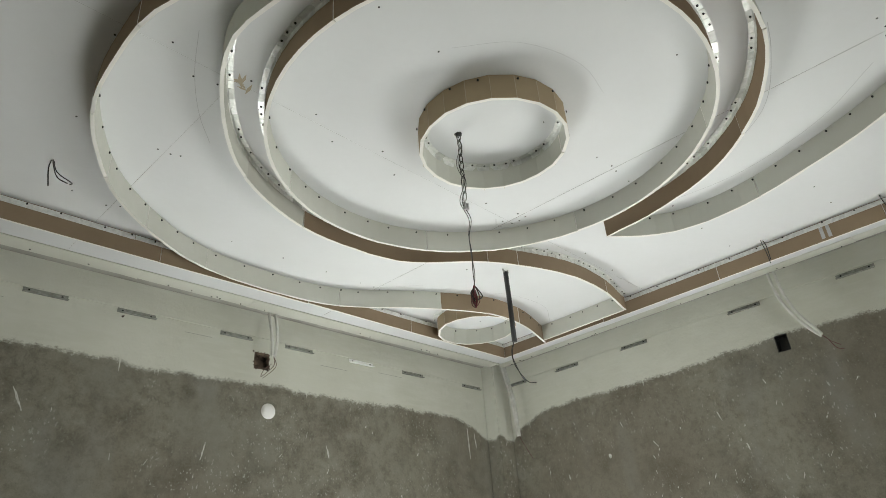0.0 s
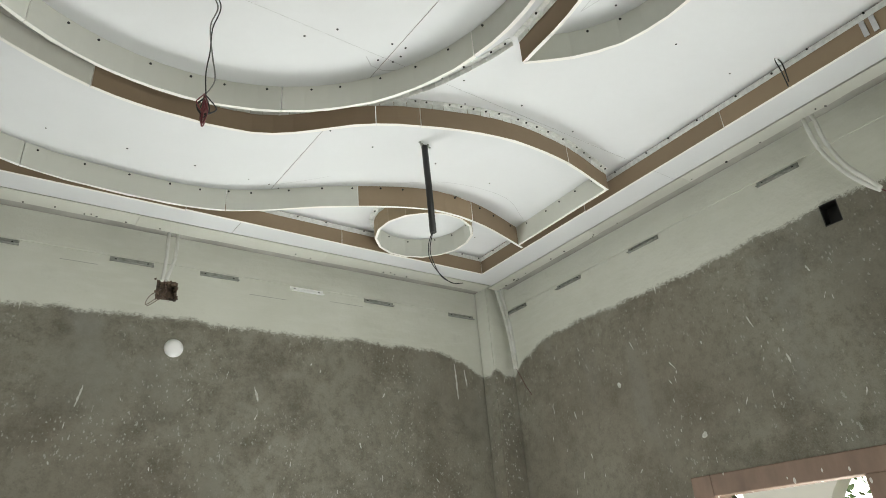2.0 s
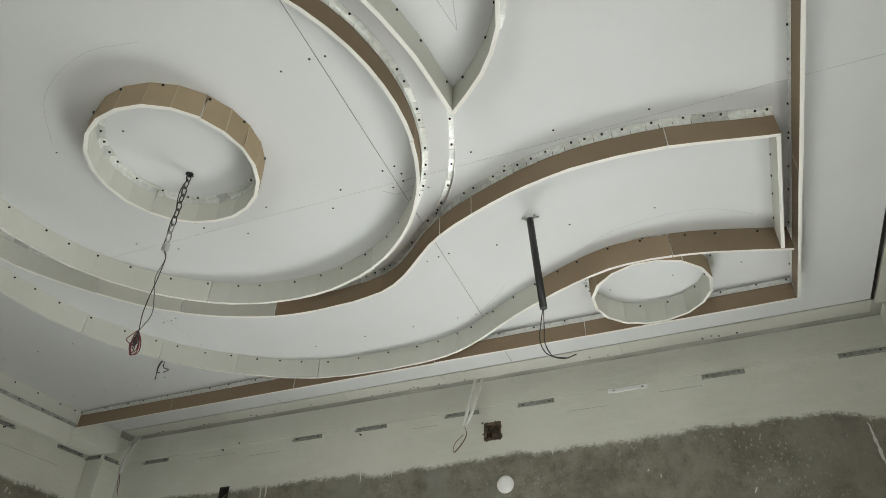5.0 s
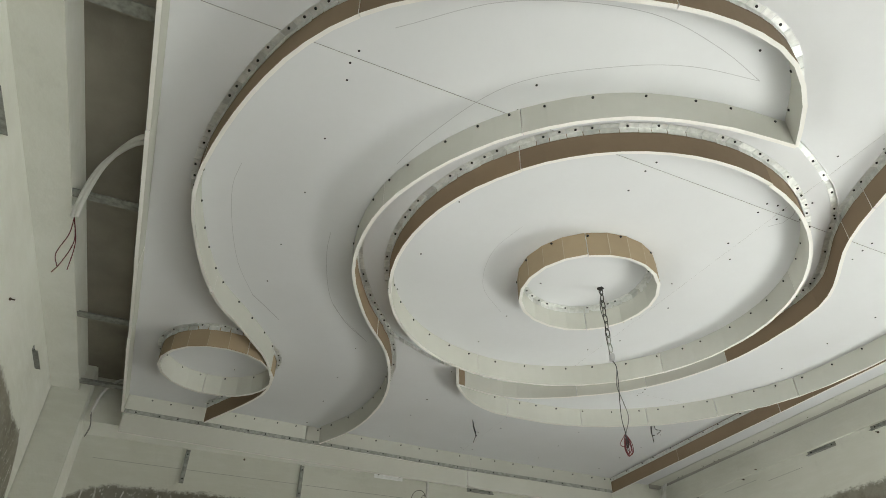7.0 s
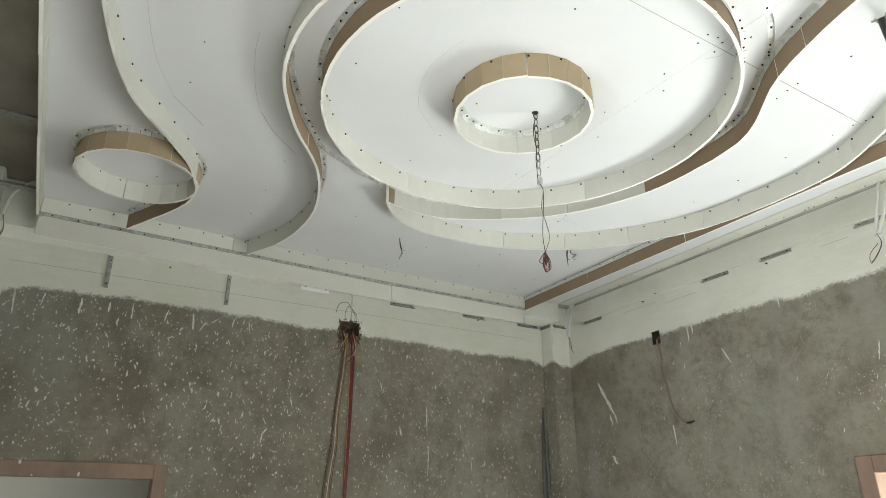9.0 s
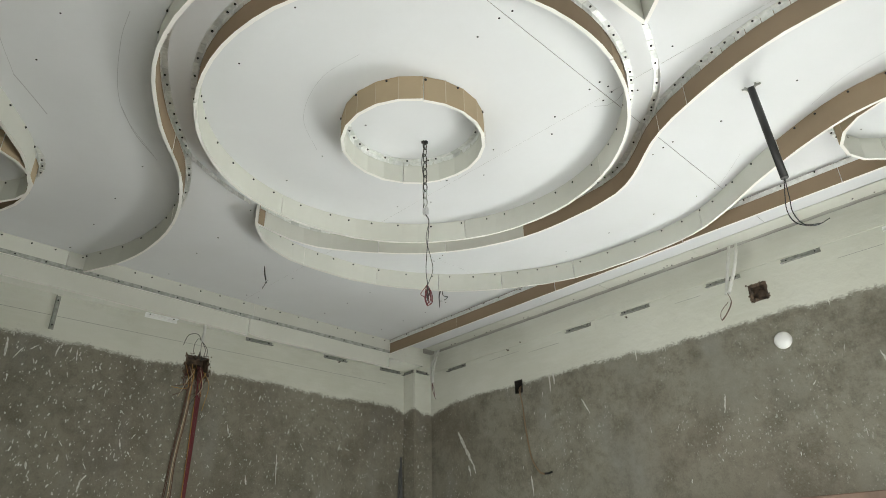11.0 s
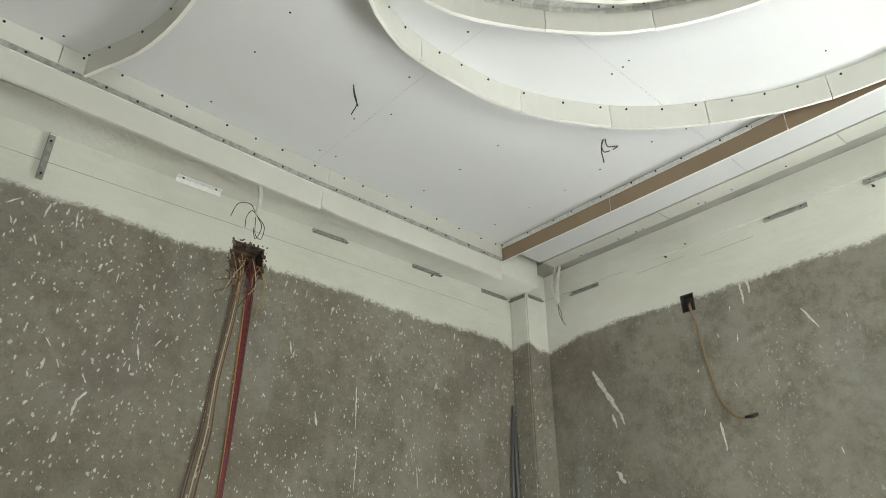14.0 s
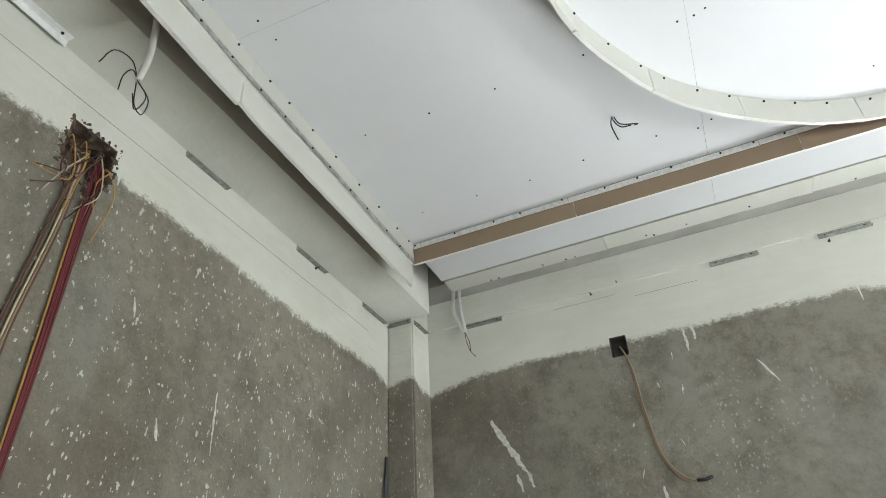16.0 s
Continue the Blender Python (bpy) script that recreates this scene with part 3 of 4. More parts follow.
def strip(line, left, right, label, facet=0.11, pieces=(), track=0, screws=0, scores=0, closed=False, name="hanging_ceiling_strip", seed=1, drop=0.0, back=KRAFT):
    """A strip of board on edge. left, right: 0 face paper, 1 brown back. pieces: lengths at which a new piece begins, as (length, left, right).
    track, screws, scores: 1 for the left side, -1 for the right, 0 for none."""
    rnd = random.Random(seed)
    way = Way(line)
    mid = way.at(way.length / 2)
    ob = root(name, (mid.x, mid.y, SHEET), label, "ceiling strip", "hanging strips of the ceiling design")
    cuts = [(0.0, left, right), *pieces]
    if not pieces and way.length > 1.0:
        k = max(1, round(way.length / 0.78))
        cuts = [(way.length * i / k + (rnd.uniform(-0.1, 0.1) if i else 0), left, right) for i in range(k)]
    ends = [c[0] for c in cuts[1:]] + [way.length]
    for (a, l, r), b in zip(cuts, ends):
        bm = bmesh.new()
        k = max(1, round((b - a) / facet))
        gap = 0.0015
        ss = [a + gap + (b - a - 2 * gap) * i / k for i in range(k + 1)]
        pts, nrm = [way.at(s) for s in ss], [way.normal(s) for s in ss]
        off, low = rnd.uniform(-0.0015, 0.0015), FIN + drop + rnd.uniform(-0.002, 0.002)
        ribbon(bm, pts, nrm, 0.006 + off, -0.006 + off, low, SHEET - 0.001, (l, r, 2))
        if scores:
            for s in ss[1:-1]:
                p, q = way.at(s), way.normal(s)
                t = Vector((q.y, -q.x))
                o = (0.0066 + off) * scores
                w = rnd.uniform(0.0008, 0.0018)
                c0 = [(p + q * o + t * u, z) for u, z in ((-w, low), (w, low), (w, SHEET - 0.002), (-w, SHEET - 0.002))]
                bm.faces.new([bm.verts.new((*v, z)) for v, z in c0]).material_index = 3
        # chipped lower arris
        for v in bm.verts:
            if v.co.z < low + 0.0005:
                v.co.z += rnd.uniform(-0.0012, 0.0016)
        part("board_piece", bm, [SHADED_FACE, back, CORE, SCORE], ob)
    if track:
        add_track(ob, way, track, rnd, straight=facet > 1)
    if screws:
        sm = bmesh.new()
        s = rnd.uniform(0.03, 0.08)
        while s < way.length:
            p, q = way.at(s), way.normal(s) * screws
            stud(sm, (*(p + q * 0.0075), SHEET - 0.015 + rnd.uniform(-0.004, 0.003)), (*q, 0), 0.0045, 0.003)
            s += rnd.uniform(0.09, 0.16)
        part("strip_screws", sm, SCREW, ob, kind="stuff")
    return ob



C_LINE = spline([(0.688, 1.055), (0.655, 1.31), (0.735, 1.53), (0.98, 1.855), (1.35, 2.048), (1.63, 2.08), (1.92, 2.038), (2.21, 1.82), (2.41, 1.73), (2.68, 1.66), (2.98, 1.665), (3.325, 1.742)])
D_LINE = spline([(0.688, 1.05), (0.56, 1.16), (0.465, 1.35), (0.452, 1.6), (0.475, 1.82), (0.565, 2.04), (0.715, 2.27), (0.975, 2.49), (1.2, 2.605), (1.48, 2.652), (1.93, 2.625), (2.4, 2.36), (2.74, 2.222), (3.0, 2.235), (3.36, 2.345)])
F_LINE = spline([(2.475, 1.31), (2.45, 1.05), (2.36, 0.77), (2.18, 0.54), (1.99, 0.405), (1.75, 0.315), (1.43, 0.32), (1.12, 0.455), (0.82, 0.655), (0.5, 0.768), (0.24, 0.793), (-0.06, 0.753), (-0.315, 0.645)])
G_LINE = spline([(2.475, 1.31), (2.61, 1.2), (2.7, 1.06), (2.72, 0.82), (2.64, 0.5), (2.46, 0.12), (2.22, -0.08), (1.67, -0.24), (1.35, -0.21), (1.0, -0.1), (0.78, 0.05), (0.53, 0.195), (0.25, 0.235), (-0.27, 0.01)])

def near(line, x, y):
    """The length along a line at which it passes nearest to a place."""
    way = Way(line)
    return min(zip(way.s, line), key=lambda q: (q[1] - Vector((x, y))).length)[0]


strip(ring(1.585, 1.195, 0.258, 2.6), 0, 1, "small round board strip, brown scored outside and pale inside", 0.078, track=1, scores=-1, screws=-1, seed=11, back=KRAFT_PALE)
strip(ring(1.58, 1.21, 0.762, 3.3), 0, 1, "large round board strip, brown outside with steel track", 0.075, track=-1, screws=1, seed=12)
strip(C_LINE, 0, 1, "long S-curved board strip, pale then brown towards the wall", 0.075, [(0.035, 0, 0), (0.62, 0, 0), (0.95, 0, 0), (near(C_LINE, 1.37, 2.05), 0, 1), (near(C_LINE, 2.235, 1.805), 0, 1), (near(C_LINE, 2.38, 1.74), 0, 1), (near(C_LINE, 3.02, 1.67), 0, 1)], track=-1, seed=13)
strip(D_LINE, 1, 0, "long S-curved board strip with a pale inner face", 0.075, [(0.47, 1, 0), (0.9, 1, 0), (1.25, 1, 0), (1.6, 1, 0), (2.0, 1, 0), (near(D_LINE, 1.97, 2.61), 1, 0), (near(D_LINE, 2.43, 2.345), 0, 1), (near(D_LINE, 2.95, 2.23), 0, 1)], screws=-1, seed=14)
strip(F_LINE, 0, 1, "S-curved board strip, pale outside and brown inside", 0.075, track=-1, screws=1, seed=15)
strip(G_LINE, 1, 0, "outer S-curved board strip, brown outside with steel track", 0.075, track=1, screws=-1, seed=16)
strip(ring(2.848, 2.457, 0.226, 2.2), 0, 1, "small round board strip beside the curved strip end", 0.085, track=-1, screws=1, scores=-1, seed=17, back=KRAFT_PALE)
strip(ring(0.36, -0.01, 0.252, 0.4), 0, 1, "small round board strip with scored brown outside", 0.085, track=-1, screws=1, scores=-1, seed=18, back=KRAFT_PALE)
strip([Vector((3.380, -0.40)), Vector((3.378, 2.69))], 1, 0, "straight brown border strip hung along the ceiling edge", 3, track=1, seed=19)
strip([Vector((3.372, 2.695)), Vector((-0.40, 2.672))], 1, 0, "straight brown border strip hung along the ceiling edge", 3, track=1, seed=20)
WEST = [(-0.405, 2.664), (-0.385, 1.5), (-0.338, 0.6), (-0.292, -0.386)]
strip(spline(WEST, 0.1), 0, 1, "straight pale border strip hung along the ceiling edge", 0.3, [(1.05, 0, 1), (2.1, 0, 1)], screws=1, seed=21)
strip([Vector((-0.29, -0.392)), Vector((3.372, -0.392))], 0, 0, "straight pale border strip hung along the open ceiling edge", 3, seed=22)
strip([Vector((3.320, 1.748)), Vector((3.325, 2.328))], 0, 1, "short straight board strip closing the curved band", 3, screws=1, seed=23)

def west_x(y):
    """The plan line of the west border."""
    return float(np.interp(y, [q[1] for q in reversed(WEST)], [q[0] for q in reversed(WEST)]))


def upright(bm, y0, y1, z0, z1, east, west, bite=0.0):
    """An upright sheet along the west border between two offsets from its line; bite lowers and chips its near bottom corner."""
    ys = [y0 + (y1 - y0) * i / 24 for i in range(25)]
    rows = []
    for i, y in enumerate(ys):
        low = z0 + rng.uniform(-0.0012, 0.0012) + (bite * max(0.0, 1 - i / 1.2))
        rows.append([bm.verts.new((west_x(y) + o, y, z)) for o, z in ((east, low), (east, z1), (west, z1), (west, low))])
    for r, t in zip(rows, rows[1:]):
        for j in range(4):
            bm.faces.new((r[j], r[(j + 1) % 4], t[(j + 1) % 4], t[j])).material_index = (0, 2, 1, 2)[j]
    for r in (rows[0], rows[-1]):
        bm.faces.new(r).material_index = 2


lower = root("lower_border_board", (-0.35, 1.1, FIN), "second pale board hung under the straight border strip", "border board", "hanging strips of the ceiling design")
for y0, y1, drop, bite in ((-0.388, 1.594, 0.0, 0.0), (1.598, 2.668, 0.003, 0.012)):
    bm = bmesh.new()
    upright(bm, y0, y1, 3.150 + drop, 3.262, -0.004, -0.016, bite)
    part("board_piece", bm, [SHADED_FACE, KRAFT, CORE], lower)
bm, sm = bmesh.new(), bmesh.new()
upright(bm, -0.386, 2.664, 3.249, 3.270, 0.0085, 0.0066)
part("steel_track", bm, [ZINC, ZINC, ZINC], lower, "thin grey steel track")
y = -0.33
while y < 2.64:
    stud(sm, (west_x(y) + 0.0088, y, 3.260 + rng.uniform(-0.003, 0.003)), (1, 0, 0), 0.0045, 0.003)
    y += rng.uniform(0.09, 0.15)
part("track_screws", sm, SCREW, lower, kind="stuff")

# bare track arcs that close the ring where no board hangs yet
for k, marks in enumerate(([(2.215, 1.805), (2.26, 1.755), (2.315, 1.685), (2.365, 1.60), (2.405, 1.505), (2.44, 1.415), (2.462, 1.325)], [(1.04, 0.515), (0.95, 0.585), (0.863, 0.675), (0.795, 0.790), (0.74, 0.90), (0.70, 1.02)], [(0.84, 0.65), (0.79, 0.675), (0.74, 0.705), (0.69, 0.73)])):
    line = spline(marks, 0.015)
    way = Way(line)
    mid = way.at(way.length / 2)
    ob = root("bare_track", (mid.x, mid.y, SHEET), "bright curved steel track screwed to the ceiling without a board", "steel track", "bare steel tracks")
    add_track(ob, way, -1 if k == 0 else 1, random.Random(60 + k), False, -0.008)

for y in (0.66,):
    bm = bmesh.new()
    for dy in (-0.022, 0.008):
        box(bm, (3.3710, y + dy, 3.262), (3.3728, y + dy + 0.016, SHEET - 0.028))
    thing("joint_plate", bm, PALE_ZINC, "thin steel joint plate on the brown border strip", "joint plate", "joint plates")


# ---- steel angle brackets left on the walls ----
def bracket():
    ob = root("wall_bracket", (0, 0, 0), "short galvanised angle bracket screwed to the painted wall", "bracket", "wall brackets")
    part("plate", boxed((-0.095, -0.003, -0.011), (0.095, 0, 0.011)), ZINC, ob)
    part("flange", boxed((-0.095, -0.024, -0.013), (0.095, -0.003, -0.011)), ZINC, ob)
    for x in (-0.07, 0.07):
        bm = bmesh.new()
        stud(bm, (x, -0.003, 0.0), (0, -1, 0), 0.005, 0.003)
        part("screw", bm, SCREW, ob)
    return ob


proto = bracket()
spots = [((x, YN, 3.24), 0, 0) for x in (0.78, 1.195, 1.74, 2.145, 3.05, 3.63, -0.335)]
spots += [((XE, y, 3.255), 0, -90) for y in (2.58, 2.04, 1.305, 0.70, 3.045)]
spots += [((XW, y, 3.255), 0, 90) for y in (1.85, 2.445, 2.94)] + [((XW, y, 3.165), 90, 90) for y in (-0.02, 0.65)]
spots += [((1.75, YS, 3.25), 0, 180), ((0.2, YS, 3.25), 0, 180)]
proto.matrix_basis = pose(XW + 0.03, 1.20, 3.268, 90, 0, 90)
tagged(proto, "short galvanised angle bracket with a glint in its colour")
for o in proto.children:
    if o.name.split(".")[0] in ("plate", "flange"):
        o.data = o.data.copy()
        o.data.materials[0] = GLINT_ZINC
copy_thing(proto, pose(2.61, YN, 3.24))
for k, (at, spin, turn) in enumerate(spots):
    m = Matrix.Translation(at) @ pose(0, 0, 0, 0, 0, turn) @ pose(0, 0, 0, 0, spin, 0)
    c = copy_thing(proto, m)
    c["label"] = "short galvanised angle bracket screwed upright to the wall" if spin else "short dull galvanised angle bracket screwed to the wall"
    for o in c.children:
        if o.name.split(".")[0] in ("plate", "flange"):
            if k == 0:
                o.data = o.data.copy()
                o.data.materials[0] = ZINC
                if o.name.startswith("plate"):
                    DULL_PLATE = o.data
                else:
                    DULL_FLANGE = o.data
            o.data = DULL_PLATE if o.name.startswith("plate") else DULL_FLANGE


for at, turn in (((-0.68, 3.075, 3.248), 0), ((-0.617, 3.15, 3.248), 90)):
    c = copy_thing(proto, Matrix.Translation(at) @ pose(0, 0, 0, 0, 0, turn) @ Matrix.Diagonal((0.6, 1, 1, 1)))
    c["label"] = "cut-short dull bracket on the corner column"
    for o in c.children:
        if o.name.split(".")[0] in ("plate", "flange"):
            o.data = DULL_PLATE if o.name.startswith("plate") else DULL_FLANGE


# ---- boxes and broken holes in the walls ----
def recess(name, face, a0, a1, z0, z1, depth, mat, label, category):
    """An open box let into a wall. face: (axis, coordinate, way into the wall)."""
    axis, c, inward = face
    bm = bmesh.new()
    e, t = 0.001, 0.003

    def slab_box(p0, p1, q0, q1, d0, d1):
        lo, hi = [0, 0, q0], [0, 0, q1]
        lo[axis], hi[axis] = p0, p1
        u, v = sorted((c + inward * d0, c + inward * d1))
        lo[1 - axis], hi[1 - axis] = u, v
        box(bm, lo, hi)

    slab_box(a0 + e, a1 - e, z0 + e, z1 - e, depth, depth + t)
    slab_box(a0 + e, a0 + e + t, z0 + e, z1 - e, 0.0, depth)
    slab_box(a1 - e - t, a1 - e, z0 + e, z1 - e, 0.0, depth)
    slab_box(a0 + e + t, a1 - e - t, z0 + e, z0 + e + t, 0.0, depth)
    slab_box(a0 + e + t, a1 - e - t, z1 - e - t, z1 - e, 0.0, depth)
    return thing(name, bm, mat, label, category)


def rubble(face, a0, a1, z0, z1, seed, count, size, parent_label):
    """Broken brick and mortar lumps round the rim of a knocked-out hole."""
    axis, c, inward = face
    r = random.Random(seed)
    bm = bmesh.new()
    for i in range(count):
        f = i / count * 4
        edge_, u = int(f), f - int(f)
        a = (a0 + (a1 - a0) * u, a1, a1 - (a1 - a0) * u, a0)[edge_]
        z = (z0, z0 + (z1 - z0) * u, z1, z1 - (z1 - z0) * u)[edge_]
        k = r.uniform(0.25, 1.25) * size
        a, z = a + r.gauss(0, 0.35) * size, z + r.gauss(0, 0.35) * size
        got = bmesh.ops.create_icosphere(bm, subdivisions=1, radius=k)["verts"]
        for v in got:
            v.co *= r.uniform(0.7, 1.25)
            at = [0, 0, z]
            at[axis], at[1 - axis] = a, c + inward * k * 0.72
            v.co += Vector(at)
    return thing("broken_hole_rim", bm, BRICK, parent_label, "broken plaster")


NF, EF, WF = (0, YN, 1), (1, XE, 1), (1, XW, -1)
recess("wall_box", NF, 1.858, 1.952, 3.076, 3.172, 0.05, BRICK, "rough brown hole knocked into the painted wall", "wall hole")
rubble(NF, 1.862, 1.948, 3.080, 3.168, 3, 70, 0.012, "rough broken plaster rim round a wall hole")
recess("wall_box", NF, 0.215, 0.285, 2.93, 3.02, 0.05, DARK_BOX, "square metal switch box sunk in the plaster", "switch box")
recess("wall_box", EF, 1.125, 1.195, 2.95, 3.045, 0.05, BLACK, "square black switch box sunk in the plaster", "switch box")
recess("wall_box", (0, YS, -1), 1.575, 1.625, 3.025, 3.075, 0.04, BLACK, "small black hole knocked into the painted wall", "wall hole")
recess("wall_box", WF, 1.39, 1.535, 2.95, 3.08, 0.08, BRICK, "large broken hole in the wall full of cables", "wall hole")
rubble(WF, 1.385, 1.54, 2.945, 3.085, 5, 70, 0.014, "crumbling dark brick rim round a cable hole")

# round white cover on the north wall
bm = bmesh.new()
prof = ((0.0, 0.024), (0.022, 0.022), (0.034, 0.016), (0.042, 0.005), (0.043, 0.0))
rows = [[bm.verts.new((1.963 + r * math.cos(a * math.pi / 16), YN - d, 2.848 + r * math.sin(a * math.pi / 16))) for a in range(32)] for r, d in prof[1:]]
tip = bm.verts.new((1.963, YN - 0.024, 2.848))
for i in range(32):
    bm.faces.new((tip, rows[0][i], rows[0][(i + 1) % 32])).smooth = True
    for a, b in zip(rows, rows[1:]):
        bm.faces.new((a[i], b[i], b[(i + 1) % 32], a[(i + 1) % 32])).smooth = True
thing("round_cover_plate", bm, WHITE_PLASTIC, "round white plastic cover plate on grey plaster", "cover plate")


# ---- conduits and hanging wires ----
def conduit(paths, label, tails=(), tail_mat=WIRE_MAROON, r=0.0082):
    first = Vector(paths[0][0])
    ob = root("conduit", first, label, "conduit", "flexible conduits from the ceiling void")
    for p in paths:
        part("pipe", tubes([spline(p, 0.02)], r, 10), PVC, ob)
    for t in tails:
        part("wire", tubes([spline(t, 0.01)], 0.0016, 6), tail_mat, ob)
    return ob


conduit([[(1.865, 3.125, 3.38), (1.86, 3.115, 3.34), (1.85, 3.06, 3.2), (1.834, 3.02, 3.07)], [(1.90, 3.125, 3.38), (1.90, 3.115, 3.34), (1.885, 3.06, 3.2), (1.85, 3.02, 3.075)]],
        "pair of white conduits hanging in front of a wall hole", [[(1.842, 3.02, 3.075), (1.85, 3.02, 3.03), (1.82, 3.03, 2.99), (1.78, 3.03, 2.955), (1.79, 3.02, 2.99), (1.835, 3.02, 3.03)], [(1.842, 3.02, 3.075), (1.855, 3.01, 3.02), (1.81, 3.02, 2.965), (1.785, 3.02, 2.945)]], WIRE_BROWN)
conduit([[(3.80, 1.09, 3.38), (3.79, 1.085, 3.33), (3.775, 1.065, 3.2), (3.76, 1.01, 3.06), (3.75, 0.95, 2.965), (3.75, 0.92, 2.93)], [(3.80, 1.06, 3.38), (3.79, 1.05, 3.33), (3.765, 1.035, 3.22), (3.755, 0.995, 3.08), (3.745, 0.94, 2.98), (3.745, 0.915, 2.935)]],
        "pair of bent white conduits hanging before the wall", [[(3.75, 0.92, 2.935), (3.75, 0.90, 2.91), (3.76, 0.87, 2.85), (3.76, 0.84, 2.84)], [(3.75, 0.92, 2.935), (3.74, 0.885, 2.89), (3.75, 0.85, 2.86)]])
conduit([[(3.775, 3.06, 3.38), (3.785, 3.05, 3.3), (3.80, 3.02, 3.1), (3.80, 3.0, 2.85)], [(3.795, 3.05, 3.38), (3.805, 3.04, 3.3), (3.815, 3.01, 3.1), (3.806, 2.99, 2.85)]],
        "white conduits hanging in front of the corner column", [[(3.803, 2.995, 2.855), (3.81, 2.97, 2.80), (3.80, 2.93, 2.74), (3.81, 2.90, 2.68)]], WIRE_MAROON, 0.009)
conduit([[(-0.425, 3.13, 3.38), (-0.42, 3.11, 3.34), (-0.39, 3.04, 3.2), (-0.335, 3.0, 3.08)], [(-0.395, 3.13, 3.38), (-0.39, 3.11, 3.34), (-0.36, 3.04, 3.2), (-0.33, 3.0, 3.085)]],
        "white conduits hanging beside the corner column", [[(-0.333, 3.0, 3.08), (-0.325, 2.995, 3.03), (-0.315, 3.0, 2.99), (-0.29, 2.995, 2.955)], [(-0.333, 3.0, 3.08), (-0.315, 3.0, 3.03), (-0.312, 3.0, 2.985)]])
conduit([[(-0.405, 1.27, 3.40), (-0.415, 1.29, 3.32), (-0.45, 1.335, 3.235), (-0.505, 1.38, 3.17), (-0.527, 1.384, 3.10)]],
        "grey-white conduit looping out of the ceiling edge",
        [[(-0.527, 1.384, 3.10), (-0.52, 1.35, 3.135), (-0.52, 1.30, 3.12), (-0.53, 1.28, 3.06)], [(-0.527, 1.384, 3.10), (-0.52, 1.36, 3.11), (-0.52, 1.34, 3.07), (-0.53, 1.345, 3.03)],
         [(-0.527, 1.384, 3.10), (-0.51, 1.415, 3.05), (-0.51, 1.405, 2.99), (-0.51, 1.385, 3.0), (-0.525, 1.38, 3.09)], [(-0.527, 1.384, 3.10), (-0.50, 1.40, 3.04), (-0.50, 1.38, 2.98), (-0.51, 1.37, 3.03)]], WIRE_BLACK, 0.009)
conduit([[(1.66, S0 + 0.0, 3.385), (1.58, -0.46, 3.41), (1.42, -0.545, 3.41), (1.31, -0.585, 3.36), (1.27, -0.595, 3.29)], [(1.63, S0 + 0.0, 3.385), (1.55, -0.47, 3.41), (1.40, -0.56, 3.41), (1.295, -0.60, 3.36), (1.262, -0.607, 3.29)]],
        "pair of white conduits looping out of the open ceiling edge",
        [[(1.266, -0.60, 3.29), (1.24, -0.60, 3.24), (1.21, -0.62, 3.17), (1.22, -0.60, 3.12)], [(1.266, -0.60, 3.29), (1.23, -0.58, 3.22), (1.20, -0.60, 3.14), (1.21, -0.61, 3.10)], [(1.266, -0.60, 3.29), (1.25, -0.57, 3.2), (1.21, -0.57, 3.12)]])
conduit([[(-0.25, S0 - 0.005, 3.40), (-0.30, -0.45, 3.42), (-0.37, -0.52, 3.37), (-0.41, -0.545, 3.27)]],
        "single white conduit hanging in front of the corner column", [[(-0.41, -0.545, 3.27), (-0.43, -0.53, 3.2), (-0.41, -0.54, 3.14), (-0.40, -0.53, 3.2), (-0.41, -0.545, 3.26)]], WIRE_GREY, 0.008)

# wires hanging through the ceiling boards
def ceiling_wire(at, tails, label):
    ob = root("ceiling_wire", at, label, "wire", "wire ends through the ceiling")
    for t in tails:
        part("strand", tubes([spline([Vector(at) + Vector(p) for p in t], 0.01)], 0.0021, 6), WIRE_BLACK, ob)


ceiling_wire((0.12, 1.395, SHEET), [[(0, 0, 0.02), (0.01, 0.005, -0.04), (0.02, 0.01, -0.09), (0.005, 0.0, -0.13)], [(0.004, 0, 0.02), (0.015, 0.0, -0.05), (0.025, 0.012, -0.10)]], "short grey wire pair poking through the ceiling board")
ceiling_wire((0.505, 2.34, SHEET), [[(0, 0, 0.02), (0.0, -0.03, -0.03), (0.02, -0.05, -0.09), (0.05, -0.06, -0.105)], [(0, 0, 0.02), (-0.01, -0.02, -0.04), (0.0, -0.03, -0.12)], [(0, 0, 0.02), (0.02, -0.02, -0.05), (0.07, -0.03, -0.08), (0.06, -0.05, -0.1)]], "splayed black wires poking through the ceiling board")
ceiling_wire((3.345, 0.94, SHEET), [[(0.0, 0, 0.02), (-0.04, -0.01, -0.02), (-0.05, -0.02, -0.08), (-0.04, -0.02, -0.14)], [(0.0, 0, 0.02), (-0.02, -0.02, -0.03), (-0.035, -0.025, -0.12)]], "brown wire loop hanging beside the border strip")
ceiling_wire((3.335, 0.40, SHEET), [[(0.0, 0, 0.02), (-0.01, -0.01, -0.05), (0.0, -0.02, -0.09)]], "short wire end through the ceiling board")

